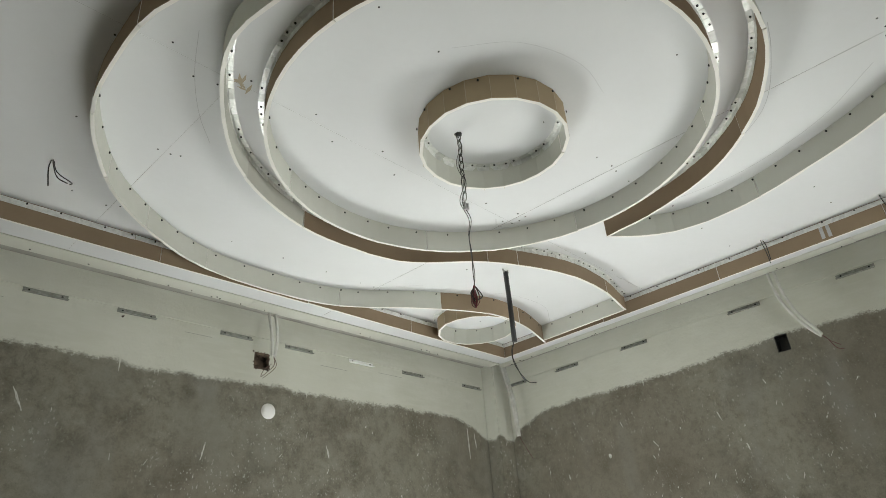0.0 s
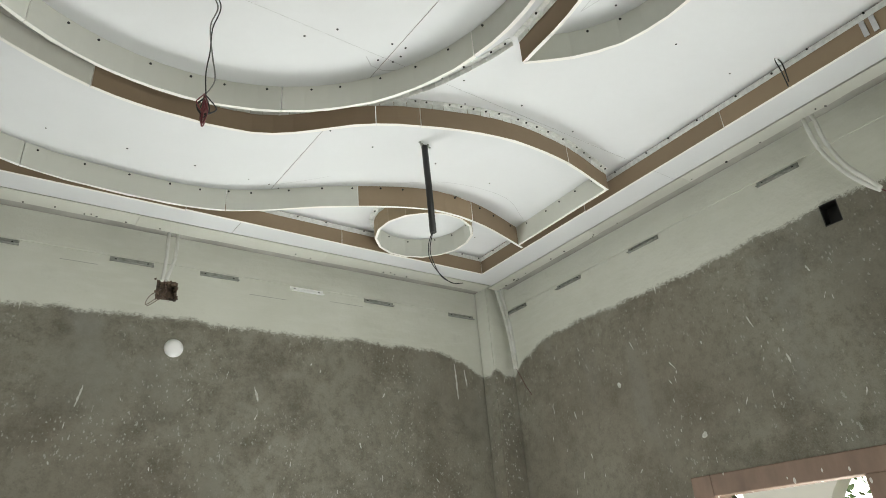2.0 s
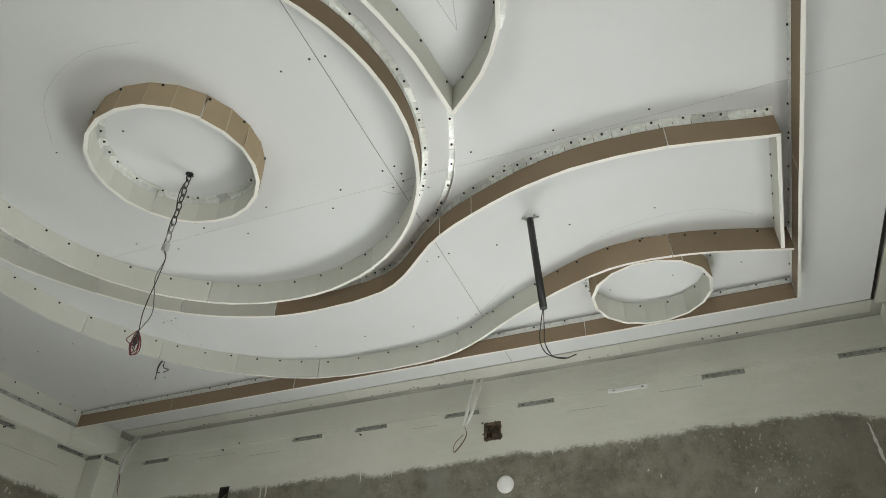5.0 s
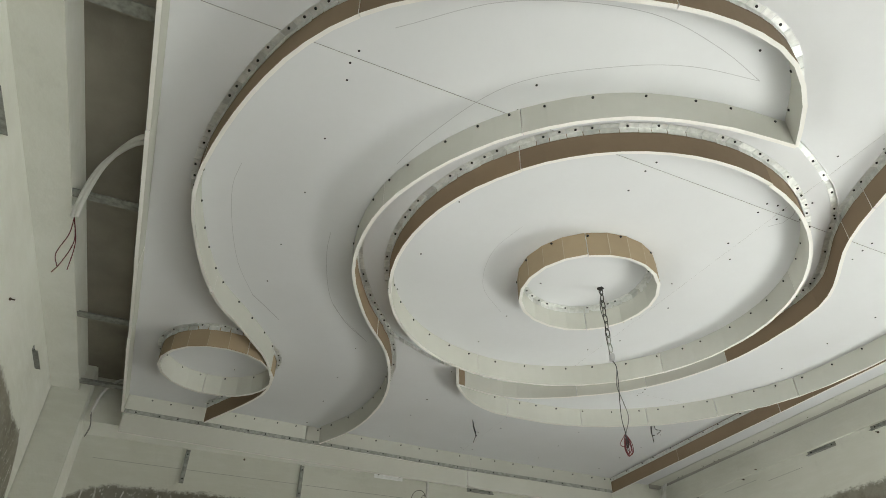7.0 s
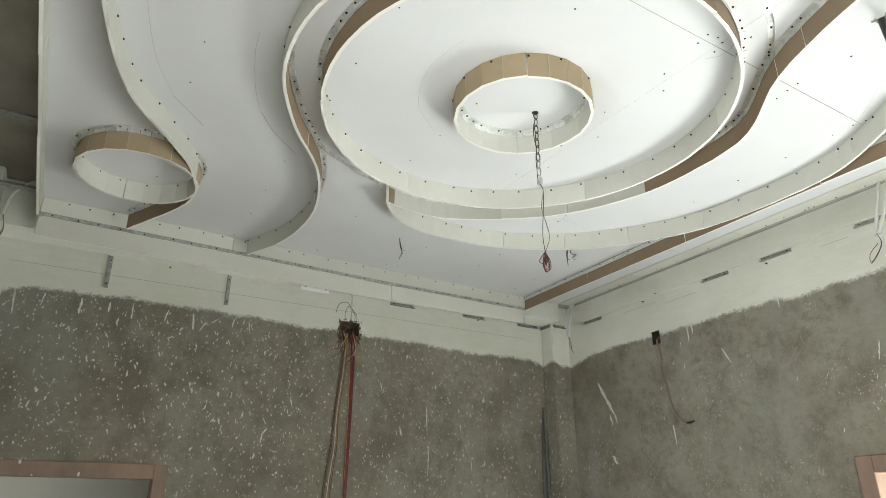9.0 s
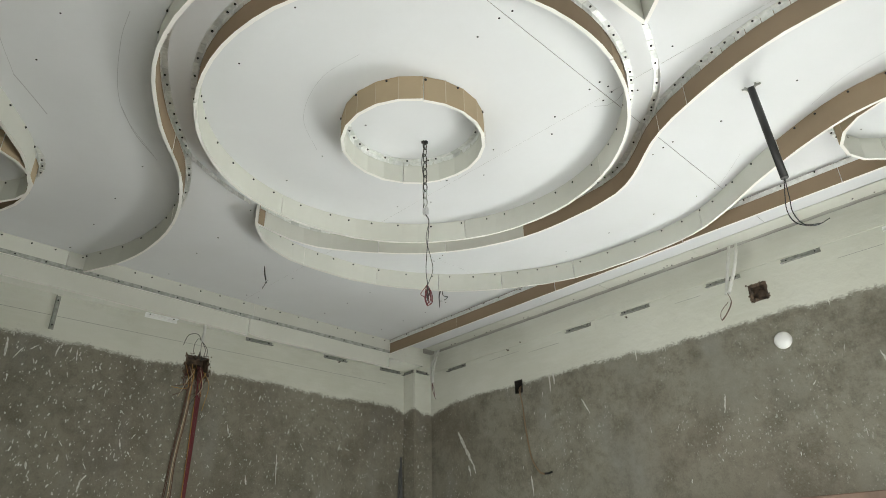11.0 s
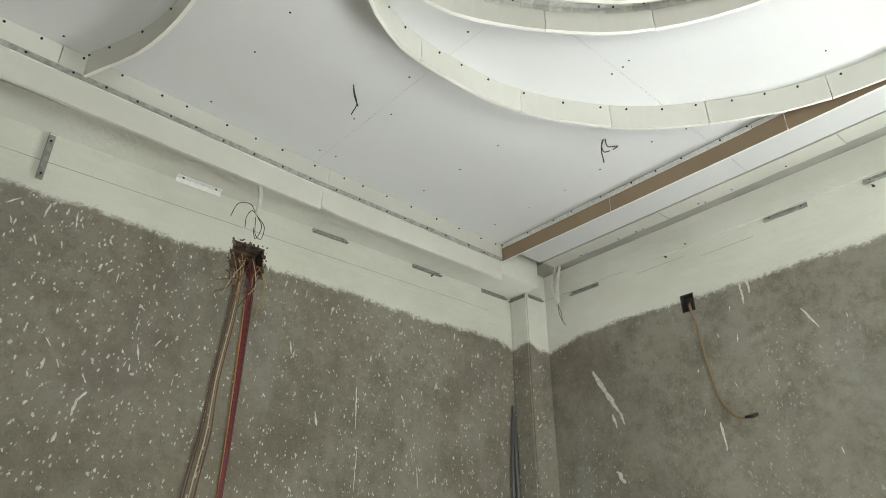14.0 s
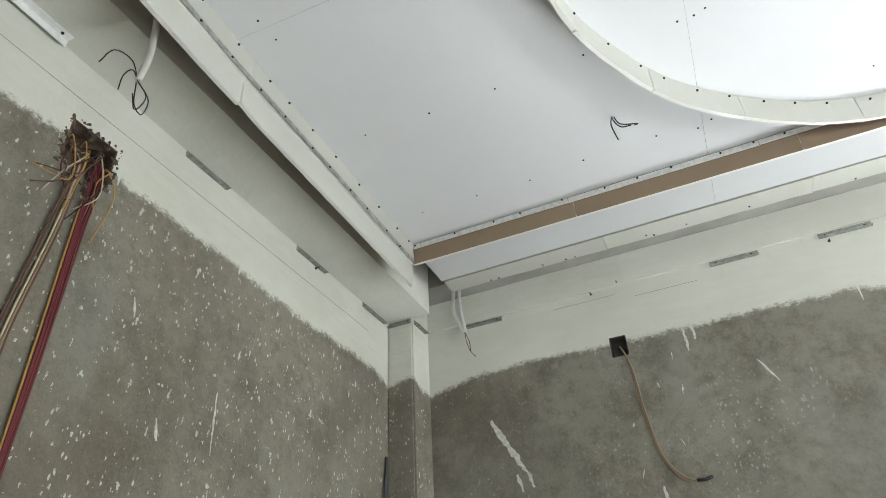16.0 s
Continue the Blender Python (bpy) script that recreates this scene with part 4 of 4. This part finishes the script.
# black fan rod
rod = root("fan_rod", (2.518, 1.936, SHEET), "black steel fan rod hanging from a ceiling hook", "fan rod")
part("pipe", tubes([[(2.518, 1.936, 3.335), (2.527, 1.94, 3.15), (2.536, 1.948, 2.965)]], 0.0125, 14), BLACK, rod)
bm = bmesh.new()
tube(bm, [(2.518 + 0.018 * math.cos(a * math.pi / 8), 1.936, 3.347 + 0.018 * math.sin(a * math.pi / 8)) for a in range(17)], 0.004, 6)
tube(bm, [(2.49, 1.93, 3.342), (2.52, 1.936, 3.338), (2.55, 1.944, 3.344)], 0.004, 6)
part("hook", bm, ZINC, rod, "bent steel hook")
part("wire", tubes([spline([(2.536, 1.948, 2.975), (2.52, 1.96, 2.92), (2.515, 1.95, 2.85), (2.54, 1.93, 2.79), (2.59, 1.93, 2.765), (2.63, 1.92, 2.768)], 0.01), spline([(2.536, 1.948, 2.975), (2.528, 1.965, 2.90), (2.53, 1.95, 2.84), (2.555, 1.94, 2.785), (2.60, 1.94, 2.77)], 0.01)], 0.0017, 6), WIRE_BLACK, rod)

# chandelier chain and its cable
chain = root("lamp_chain", (1.527, 1.302, SHEET), "steel lamp chain with a twisted cable and red wire ends", "lamp chain")
for i in range(9):
    z = 3.335 - i * 0.0315
    bm = bmesh.new()
    loop = []
    for a in range(17):
        u, w = math.cos(a * math.pi / 8) * 0.0085, math.sin(a * math.pi / 8) * 0.0195
        loop.append((1.527 + (u if i % 2 else 0.0), 1.302 + (0.0 if i % 2 else u), z + w))
    tube(bm, loop, 0.0020, 6)
    part("link", bm, DARK_BOX if i < 7 else ZINC, chain)
# black chips on the uncut board stand in for a hole's dark inside
bm = bmesh.new()
for k in range(16):
    a = k * 2.4
    q = 0.002 + 0.009 * (k / 16) ** 0.5
    box(bm, (1.527 + q * math.cos(a) - 0.004, 1.302 + q * math.sin(a) - 0.003, SHEET - 0.0022 - 0.0002 * (k % 5)), (1.527 + q * math.cos(a) + 0.003, 1.302 + q * math.sin(a) + 0.004, SHEET + 0.002))
part("ragged_hole", bm, BLACK, chain, "black ragged patch for the dark of a hole", kind="stuff")
bm = boxed((1.519, 1.295, 3.028), (1.536, 1.309, 3.034))
box(bm, (1.519, 1.295, 3.034), (1.522, 1.309, 3.056))
box(bm, (1.533, 1.295, 3.034), (1.536, 1.309, 3.056))
box(bm, (1.522, 1.299, 3.050), (1.533, 1.305, 3.056))
part("clip", bm, PALE_ZINC, chain, "bright steel clip")
ca = [(1.515 + 0.007 * math.sin(k * 1.1), 1.302 + 0.007 * math.cos(k * 1.3), 3.35 - k * 0.03) for k in range(11)]
cb = [(1.54, 1.305, 3.0), (1.528, 1.302, 2.93), (1.54, 1.31, 2.86), (1.55, 1.312, 2.80), (1.53, 1.303, 2.745)]
part("cable", tubes([spline(ca + cb, 0.012)], 0.0015, 6), WIRE_GREY, chain)
part("cable", tubes([spline([(x + 0.006, y - 0.005, z) for x, y, z in ca] + [(1.545, 1.30, 3.0), (1.534, 1.306, 2.93), (1.532, 1.30, 2.86), (1.528, 1.30, 2.80), (1.533, 1.303, 2.745)], 0.012)], 0.0014, 6), WIRE_BLACK, chain)
r = random.Random(4)
for k in range(9):
    a = r.uniform(0, 6.28)
    u, v = math.cos(a), math.sin(a)
    w = r.uniform(0.010, 0.025)
    low = r.uniform(2.672, 2.722)
    part("wire_end", tubes([spline([(1.53, 1.303, 2.75), (1.53 + u * w, 1.303 + v * w, 2.72), (1.53 + u * w * 1.2, 1.303 + v * w, low), (1.53, 1.303, low - 0.012), (1.53 - u * w * 0.6, 1.303 - v * w * 0.6, low + 0.01), (1.531, 1.303, 2.74)], 0.008)], 0.0014, 6), WIRE_BLACK if k % 3 == 2 else WIRE_RED if k % 3 else WIRE_MAROON, chain)

# cable out of the north switch box
ob = root("hanging_cable", (0.25, YN, 2.97), "tan twin cable drooping from a switch box", "cable")
part("cable", tubes([spline([(0.25, YN + 0.03, 2.985), (0.262, YN - 0.012, 2.95), (0.285, YN - 0.018, 2.86), (0.297, YN - 0.012, 2.68), (0.33, YN - 0.01, 2.49), (0.39, YN - 0.012, 2.41), (0.425, YN - 0.012, 2.40)], 0.015)], 0.0034, 7), WIRE_TAN, ob)
part("cable", tubes([spline([(0.25, YN + 0.03, 2.98), (0.268, YN - 0.01, 2.935), (0.28, YN - 0.012, 2.84), (0.289, YN - 0.008, 2.68), (0.324, YN - 0.007, 2.49), (0.385, YN - 0.008, 2.405), (0.425, YN - 0.009, 2.397)], 0.015)], 0.003, 7), WIRE_TAN, ob)
part("taped_end", tubes([[(0.42, YN - 0.012, 2.40), (0.45, YN - 0.012, 2.398), (0.475, YN - 0.012, 2.405)]], 0.006, 8), WIRE_BLACK, ob)

# cable bundle down the west wall
ob = root("cable_bundle", (XW, 1.46, 2.95), "bundle of red, cream and black cables down the plaster wall", "cable bundle")
r = random.Random(9)
for k in range(11):
    y0, y1 = 1.472 + k * 0.0030, 1.490 + k * 0.0018
    d = 0.006 + 0.008 * r.random()
    mat = (WIRE_YELLOW, WIRE_RED, WIRE_RED, WIRE_MAROON, WIRE_RED, WIRE_RED, WIRE_MAROON, WIRE_RED, WIRE_MAROON, WIRE_MAROON, WIRE_BROWN)[k]
    p = [(XW - 0.03, y0, 3.03), (XW + 0.016 + d, y0 + r.uniform(-0.01, 0.01), 2.96), (XW + d, y0 + 0.004, 2.80), (XW + d, (y0 + y1) / 2 + r.uniform(-0.004, 0.004), 2.45), (XW + d, y1 - 0.012, 2.1), (XW + d, y1 - 0.03, 1.5), (XW + d, y1 - 0.05, 0.6)]
    part("cable", tubes([spline(p, 0.05)], 0.0026, 6), mat, ob)
for k, (dy, mat) in enumerate(((0.0, WIRE_BROWN), (0.006, WIRE_BROWN), (0.018, WIRE_CREAM), (0.025, WIRE_TAN), (0.030, WIRE_BROWN))):
    p = [(XW - 0.03, 1.42 + dy * 0.5, 3.02), (XW + 0.02, 1.425 + dy * 0.4, 2.95), (XW + 0.012, 1.415 + dy, 2.78), (XW + 0.01, 1.385 + dy, 2.45), (XW + 0.01, 1.375 + dy * 1.4, 2.28), (XW + 0.01, 1.345 + dy * 1.6, 2.05), (XW + 0.01, 1.33 + dy, 1.4), (XW + 0.01, 1.33 + dy, 0.6)]
    part("cable", tubes([spline(p, 0.05)], 0.0027, 6), mat, ob)
for k in range(15):
    y, z = 1.40 + 0.0085 * k, 2.98 + r.uniform(0, 0.05)
    part("loose_end", tubes([spline([(XW - 0.02, y, z), (XW + 0.03, y + r.uniform(-0.02, 0.02), z - 0.02), (XW + 0.035, y + r.uniform(-0.05, 0.02), z - r.uniform(0.06, 0.16)), (XW + 0.015, y + r.uniform(-0.08, 0.01), z - r.uniform(0.10, 0.24))], 0.012)], 0.0018, 6), (WIRE_YELLOW, WIRE_BROWN, WIRE_BROWN, WIRE_MAROON, WIRE_CREAM, WIRE_YELLOW, WIRE_BLACK)[k % 7], ob)

# grey pipe stub standing at the corner column
bm = bmesh.new()
tube(bm, [(XW + 0.012, 3.045, 2.63), (XW + 0.016, 3.05, 2.2), (XW + 0.02, 3.055, 1.2), (XW + 0.02, 3.058, 0.0)], 0.007, 10, 0, 0.02)
tube(bm, [(XW + 0.015, 3.03, 2.55), (XW + 0.02, 3.01, 2.2), (XW + 0.024, 2.99, 1.2), (XW + 0.024, 2.985, 0.0)], 0.005, 10, 0, 0.016)
thing("grey_conduit_pipe", bm, GREY_PVC, "dark grey conduit pipe leaning in the wall corner", "pipe")

# daubs and runs of white paint on the plaster
LIMEWASH = material("splashed_white_paint", (0.70, 0.70, 0.66), 0.8)
n = Nodes(LIMEWASH)
n.colour(n.mix(n.span(n.noise(60, 4), 0.35, 0.65), (0.74, 0.74, 0.70), (0.52, 0.51, 0.46)))


def daub(bm, axis, c, out, a0, z0, a1, z1, wide, r):
    """A thin ragged paint mark on a wall from (a0, z0) to (a1, z1)."""
    d = Vector((a1 - a0, z1 - z0))
    q = Vector((-d.y, d.x)).normalized()
    k = max(4, round(d.length / 0.012))
    last = None
    for i in range(k + 1):
        f = i / k
        m = Vector((a0, z0)) + d * f + q * r.uniform(-0.15, 0.15) * wide
        w = wide * (0.15 + 0.85 * math.sin(math.pi * min(max(f * 0.9 + 0.07, 0), 1)) ** 0.6) * r.uniform(0.45, 1.15) / 2
        row = []
        for e in (-1, 1):
            p = m + q * w * e
            v = [0, 0, p.y]
            v[axis], v[1 - axis] = p.x, c + out * 0.0009
            row.append(bm.verts.new(v))
        if last:
            bm.faces.new((last[0], last[1], row[1], row[0]))
        last = row


r = random.Random(77)
bm = bmesh.new()
for a0, z0, a1, z1, w in ((-0.34, 2.77, -0.20, 2.52, 0.028), (-0.25, 2.53, -0.23, 2.46, 0.02), (-0.20, 2.53, -0.185, 2.47, 0.02), (0.51, 3.01, 0.515, 2.89, 0.016), (0.545, 3.01, 0.55, 2.93, 0.018), (0.74, 2.80, 0.79, 2.70, 0.01), (0.30, 2.40, 0.31, 2.28, 0.012), (-0.26, 2.26, -0.22, 2.20, 0.03), (1.62, 2.65, 1.60, 2.56, 0.012), (2.35, 2.70, 2.37, 2.63, 0.012), (3.55, 2.93, 3.56, 2.72, 0.014), (3.62, 2.90, 3.63, 2.80, 0.012)):
    daub(bm, 0, YN, -1, a0, z0, a1, z1, w, r)
for a0, z0, a1, z1, w in ((2.05, 2.56, 2.06, 2.30, 0.014), (2.07, 2.28, 2.06, 2.05, 0.011), (0.55, 2.95, 0.50, 2.86, 0.012), (0.62, 2.98, 0.56, 2.93, 0.01), (1.70, 2.70, 1.72, 2.62, 0.016), (0.95, 2.33, 0.94, 2.25, 0.02), (2.40, 2.25, 2.41, 2.12, 0.012), (1.10, 2.55, 1.12, 2.47, 0.014), (0.80, 2.99, 0.81, 2.90, 0.012), (1.85, 2.42, 1.87, 2.34, 0.018)):
    daub(bm, 1, XW, 1, a0, z0, a0 + (a1 - a0) * 0.7, z0 + (z1 - z0) * 0.7, w * 0.6, r)
for a0, z0, a1, z1, w in ((2.36, 2.62, 2.37, 2.595, 0.026), (1.95, 2.30, 1.96, 2.272, 0.028), (2.25, 2.80, 2.235, 2.755, 0.007), (1.62, 2.72, 1.60, 2.665, 0.008), (2.70, 2.55, 2.69, 2.51, 0.009), (1.50, 2.52, 1.49, 2.48, 0.012), (2.05, 2.64, 2.02, 2.60, 0.007)):
    daub(bm, 1, XE, -1, a0, z0, a1, z1, w, r)
for x, z, ln, w in ((-0.42, 2.68, 0.12, 0.012), (-0.36, 2.76, 0.16, 0.010), (-0.31, 2.82, 0.10, 0.009), (-0.2, 2.90, 0.09, 0.009), (0.4, 2.93, 0.16, 0.008), (0.75, 2.95, 0.22, 0.008), (1.02, 2.96, 0.28, 0.010), (1.2, 2.97, 0.14, 0.009), (1.48, 2.97, 0.20, 0.010)):
    daub(bm, 0, YS, 1, x, z, x + r.uniform(-0.02, 0.02), z - ln, w, r)
for k in range(110):
    x, z = r.uniform(-0.35, 2.4), r.uniform(2.15, 2.92)
    a = r.gauss(0.12, 0.16)
    ln = r.choice((0.014, 0.018, 0.024, 0.03, 0.05))
    daub(bm, 0, YS, 1, x, z, x + math.sin(a) * ln, z - math.cos(a) * ln, r.uniform(0.004, 0.009), r)
for y, ln in ((-0.50, 0.10), (-0.44, 0.13), (-0.30, 0.07), (-0.12, 0.09), (0.02, 0.06), (0.14, 0.08), (0.33, 0.07), (0.47, 0.10), (0.71, 0.06)):
    daub(bm, 1, XW, 1, y, 2.99, y + r.uniform(-0.015, 0.015), 2.99 - ln, r.uniform(0.008, 0.014), r)
for k in range(150):
    y, z = r.uniform(-0.5, 1.35), r.uniform(2.1, 2.97)
    k2 = r.uniform(0.006, 0.016)
    daub(bm, 1, XW, 1, y, z, y + r.uniform(-0.01, 0.01), z - k2, k2 * r.uniform(0.5, 0.9), r)
for k in range(70):
    y, z = r.uniform(-0.3, 1.3), r.uniform(2.3, 2.97)
    a = r.gauss(0.0, 0.35)
    ln = r.uniform(0.012, 0.04)
    daub(bm, 1, XW, 1, y, z, y + math.sin(a) * ln, z - math.cos(a) * ln, r.uniform(0.004, 0.012), r)
for k in range(60):
    y, z = r.uniform(-0.3, 2.9), r.uniform(2.15, 2.9)
    a = r.gauss(0.1, 0.3)
    ln = r.uniform(0.012, 0.035)
    daub(bm, 1, XE, -1, y, z, y + math.sin(a) * ln, z - math.cos(a) * ln, r.uniform(0.003, 0.008), r)
for k in range(30):
    x, z = r.uniform(-0.5, 3.6), r.uniform(2.2, 2.9)
    a = r.gauss(-0.15, 0.3)
    ln = r.uniform(0.012, 0.04)
    daub(bm, 0, YN, -1, x, z, x + math.sin(a) * ln, z - math.cos(a) * ln, r.uniform(0.003, 0.009), r)
thing("paint_daubs", bm, LIMEWASH, "splashed white paint marks on the grey plaster", "paint marks", kind="stuff")

# nails and string lines on the white band
for nm, at, way in (("wall_nail", (0.30, YN, 3.27), (0, -1, 0)), ("wall_nail", (0.18, YN, 3.245), (0, -1, 0)), ("wall_nail", (XW, 2.48, 3.235), (1, 0, 0)), ("wall_nail", (1.13, YN, 3.21), (0, -1, 0)), ("wall_nail", (0.9, YS, 3.14), (0, 1, 0)), ("wall_nail", (XW, 0.30, 3.25), (1, 0, 0))):
    bm = bmesh.new()
    stud(bm, at, way, 0.006, 0.006)
    stud(bm, (Vector(at) + Vector(way) * 0.006), way, 0.003, 0.012)
    thing(nm, bm, BRICK, "small rusty nail in the painted wall", "nail", "wall nails")
bm = bmesh.new()
for z, a, b in ((3.148, -0.5, 2.9),):
    box(bm, (XW, a, z - 0.001), (XW + 0.0008, b, z + 0.001))
for x0, x1, z in ((0.0, 0.28, 3.215), (0.36, 0.62, 3.185), (2.75, 2.95, 3.20), (2.3, 2.5, 3.17), (1.45, 1.6, 3.2)):
    box(bm, (x0, YN - 0.0008, z - 0.001), (x1, YN, z + 0.001))
thing("wall_guide_lines", bm, SHADE_LINE, "thin string lines marked on the white band", "guide lines", kind="stuff")


# ---- window and door frames ----
def frame_bars(name, bars, label, category, at):
    ob = root(name, at, label, category, kind="structure")
    for nm, lo, hi, mat in bars:
        bm = boxed(lo, hi)
        bmesh.ops.bevel(bm, geom=bm.edges[:], offset=0.003, segments=1, affect="EDGES")
        part(nm, bm, mat, ob)
    return ob


y0, y1 = YN - 0.012, YN + 0.11
bars = [("jamb", (1.38, y0, 0.9), (1.46, y1, 2.13), FRAME), ("jamb", (2.82, y0, 0.9), (2.90, y1, 2.13), FRAME), ("head", (1.46, y0, 2.05), (2.82, y1, 2.13), FRAME), ("sill", (1.46, y0, 0.9), (2.82, y1, 0.97), FRAME), ("mullion", (2.10, y0, 0.97), (2.17, y1, 2.05), FRAME)]
bars += [("grille_bar", (1.46, YN + 0.08, z), (2.82, YN + 0.092, z + 0.012), WHITE_PLASTIC) for z in (1.2, 1.4, 1.6, 1.8, 1.95)]
frame_bars("window_north", bars, "red-brown timber window frame with white grille bars", "window", (1.38, YN, 0.9))
# unseen south window, added round the lamp that lights the north wall
y0, y1 = YS - 0.11, YS + 0.012
bars = [("jamb", (1.2, y0, 0.9), (1.27, y1, 2.1), FRAME), ("jamb", (2.53, y0, 0.9), (2.6, y1, 2.1), FRAME), ("head", (1.27, y0, 2.03), (2.53, y1, 2.1), FRAME), ("sill", (1.27, y0, 0.9), (2.53, y1, 0.97), FRAME)]
frame_bars("window_south", bars, "brown timber frame of the added, unseen south window", "window", (1.2, YS, 0.9))
x0, x1 = XE - 0.012, XE + 0.11
bars = [("jamb", (x0, 1.97, 0.9), (x1, 2.07, 2.12), FRAME), ("jamb", (x0, -0.25, 0.9), (x1, -0.17, 2.12), FRAME), ("head", (x0, -0.17, 2.035), (x1, 1.97, 2.12), FRAME), ("sill", (x0, -0.17, 0.9), (x1, 1.97, 0.97), FRAME), ("mullion", (x0, 1.275, 0.97), (x1, 1.355, 2.035), FRAME), ("mullion", (x0, 0.56, 0.97), (x1, 0.64, 2.035), FRAME)]
frame_bars("window_east", bars, "red-brown timber window frame splashed with paint", "window", (XE, -0.25, 0.9))
x0, x1 = XW - 0.10, XW + 0.014
bars = [("jamb", (x0, 0.385, 0), (x1, 0.455, 2.13), FRAME), ("jamb", (x0, -0.52, 0), (x1, -0.45, 2.13), FRAME), ("head", (x0, -0.45, 2.055), (x1, 0.385, 2.13), FRAME)]
frame_bars("door_frame_west", bars, "red-brown timber door frame without a door", "door frame", (XW, -0.52, 0))

# the next room behind the door frame
bm = boxed((-2.6, -1.4, 0), (-2.5, 1.4, 3.0))
for lo, hi in (((-2.5, 0), (-2.2, 3.0)), ((-1.1, 0), (XW - 0.2, 3.0)), ((-2.2, 0), (-1.1, 0.8)), ((-2.2, 2.3), (-1.1, 3.0))):
    box(bm, (lo[0], -1.5, lo[1]), (hi[0], -1.4, hi[1]))
box(bm, (-2.5, 1.4, 0), (XW - 0.2, 1.5, 3.0))
thing("wall_next_room", bm, LIME, "pale painted walls of the next room", "wall", kind="structure")
thing("ceiling_next_room", boxed((-2.6, -1.5, 3.0), (XW - 0.2, 1.5, 3.12)), LIME, "pale ceiling of the next room", "ceiling", kind="structure")
thing("floor_next_room", boxed((-2.6, -1.5, -0.15), (XW - 0.2, 1.5, 0)), FLOOR, "bare floor of the next room", "floor", kind="structure")

# ---- outside ----
bm = bmesh.new()
for lo, hi in (((-60, YN + 0.2), (60, 60)), ((XE + 0.2, -60), (60, YN + 0.2)), ((-60, -60), (XE + 0.2, YS - 0.2)), ((-60, YS - 0.2), (-2.6, YN + 0.2))):
    vs = [bm.verts.new((x, y, -0.3)) for x, y in ((lo[0], lo[1]), (hi[0], lo[1]), (hi[0], hi[1]), (lo[0], hi[1]))]
    bm.faces.new(vs)
thing("ground", bm, EARTH, "dry earth yard outside the house", "ground", kind="structure")

# verandah wall with an arch, seen through the east window
bm = bmesh.new()
VX, AY, AR, AZ = 5.3, 1.72, 0.55, 1.75
arch = [(AY - AR, -0.3)] + [(AY - AR * math.cos(a * math.pi / 20), AZ + AR * math.sin(a * math.pi / 20)) for a in range(21)] + [(AY + AR, -0.3)]
outer = [(AY - 1.0, -0.3)] + [(AY - 1.0 + 2.0 * min(max((k - 3) / 15, 0), 1), 3.0 if 3 <= k <= 18 else (-0.3 + 3.3 * (k if k < 3 else 21 - k) / 3)) for k in range(21)] + [(AY + 1.0, -0.3)]
for d in (VX, VX + 0.15):
    a_ = [bm.verts.new((d, y, z)) for y, z in arch]
    o_ = [bm.verts.new((d, y, z)) for y, z in outer]
    for i in range(len(arch) - 1):
        bm.faces.new((a_[i], a_[i + 1], o_[i + 1], o_[i]))
    if d == VX:
        keep = a_
    else:
        for i in range(len(arch) - 1):
            bm.faces.new((keep[i], keep[i + 1], a_[i + 1], a_[i]))
thing("verandah_arch", bm, LIME, "pale verandah wall with a round arch", "arch", kind="structure")


def tree(at, height, spread, seed, label):
    r = random.Random(seed)
    ob = root("tree", at, label, "tree", "trees outside the windows")
    base = Vector(at)
    bm = bmesh.new()
    tube(bm, [base, base + Vector((0.05, 0.04, height * 0.3)), base + Vector((0.0, 0.1, height * 0.6))], 0.11, 8, 0, 0.05)
    tips = []
    for k in range(9):
        a = k * 2.4
        s = base + Vector((0, 0.05, height * r.uniform(0.28, 0.55)))
        e = s + Vector((math.cos(a) * spread * r.uniform(0.5, 0.9), math.sin(a) * spread * r.uniform(0.5, 0.9), height * r.uniform(0.1, 0.4)))
        tube(bm, [s, s.lerp(e, 0.5) + Vector((0, 0, 0.12)), e], 0.035, 6, 0, 0.012)
        tips += [e, s.lerp(e, 0.6)]
    part("trunk", bm, BARK, ob)
    bm = bmesh.new()
    for k in range(1100):
        c = r.choice(tips) + Vector((r.gauss(0, 0.3), r.gauss(0, 0.3), r.gauss(0, 0.28)))
        d = Vector((r.uniform(-1, 1), r.uniform(-1, 1), r.uniform(-0.8, 0.5))).normalized()
        q = d.orthogonal().normalized()
        ln, w = r.uniform(0.07, 0.15), r.uniform(0.02, 0.045)
        bm.faces.new([bm.verts.new(p) for p in (c, c + d * ln * 0.5 + q * w, c + d * ln, c + d * ln * 0.5 - q * w)])
    part("crown", bm, LEAF, ob, kind="stuff")


for k, (x, y, h) in enumerate(((1.2, 7.2, 3.6), (3.2, 7.8, 4.2), (5.2, 7.0, 3.4), (-0.8, 8.0, 4.0))):
    tree((x, y, -0.3), h, 1.3, 30 + k, "leafy green tree in the yard")
for k, (x, y, h) in enumerate(((8.2, 2.2, 3.6), (8.6, 0.2, 4.0), (8.0, 4.0, 3.8))):
    tree((x, y, -0.3), h, 1.3, 50 + k, "leafy green tree beyond the verandah")

# self-glowing backdrop planes for the hazy garden distance beyond the trees
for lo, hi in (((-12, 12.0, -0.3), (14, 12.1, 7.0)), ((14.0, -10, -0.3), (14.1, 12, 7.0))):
    thing("backdrop", boxed(lo, hi), GLOW_BACKDROP, "glowing backdrop of pale foliage and haze", "backdrop", kind="structure")
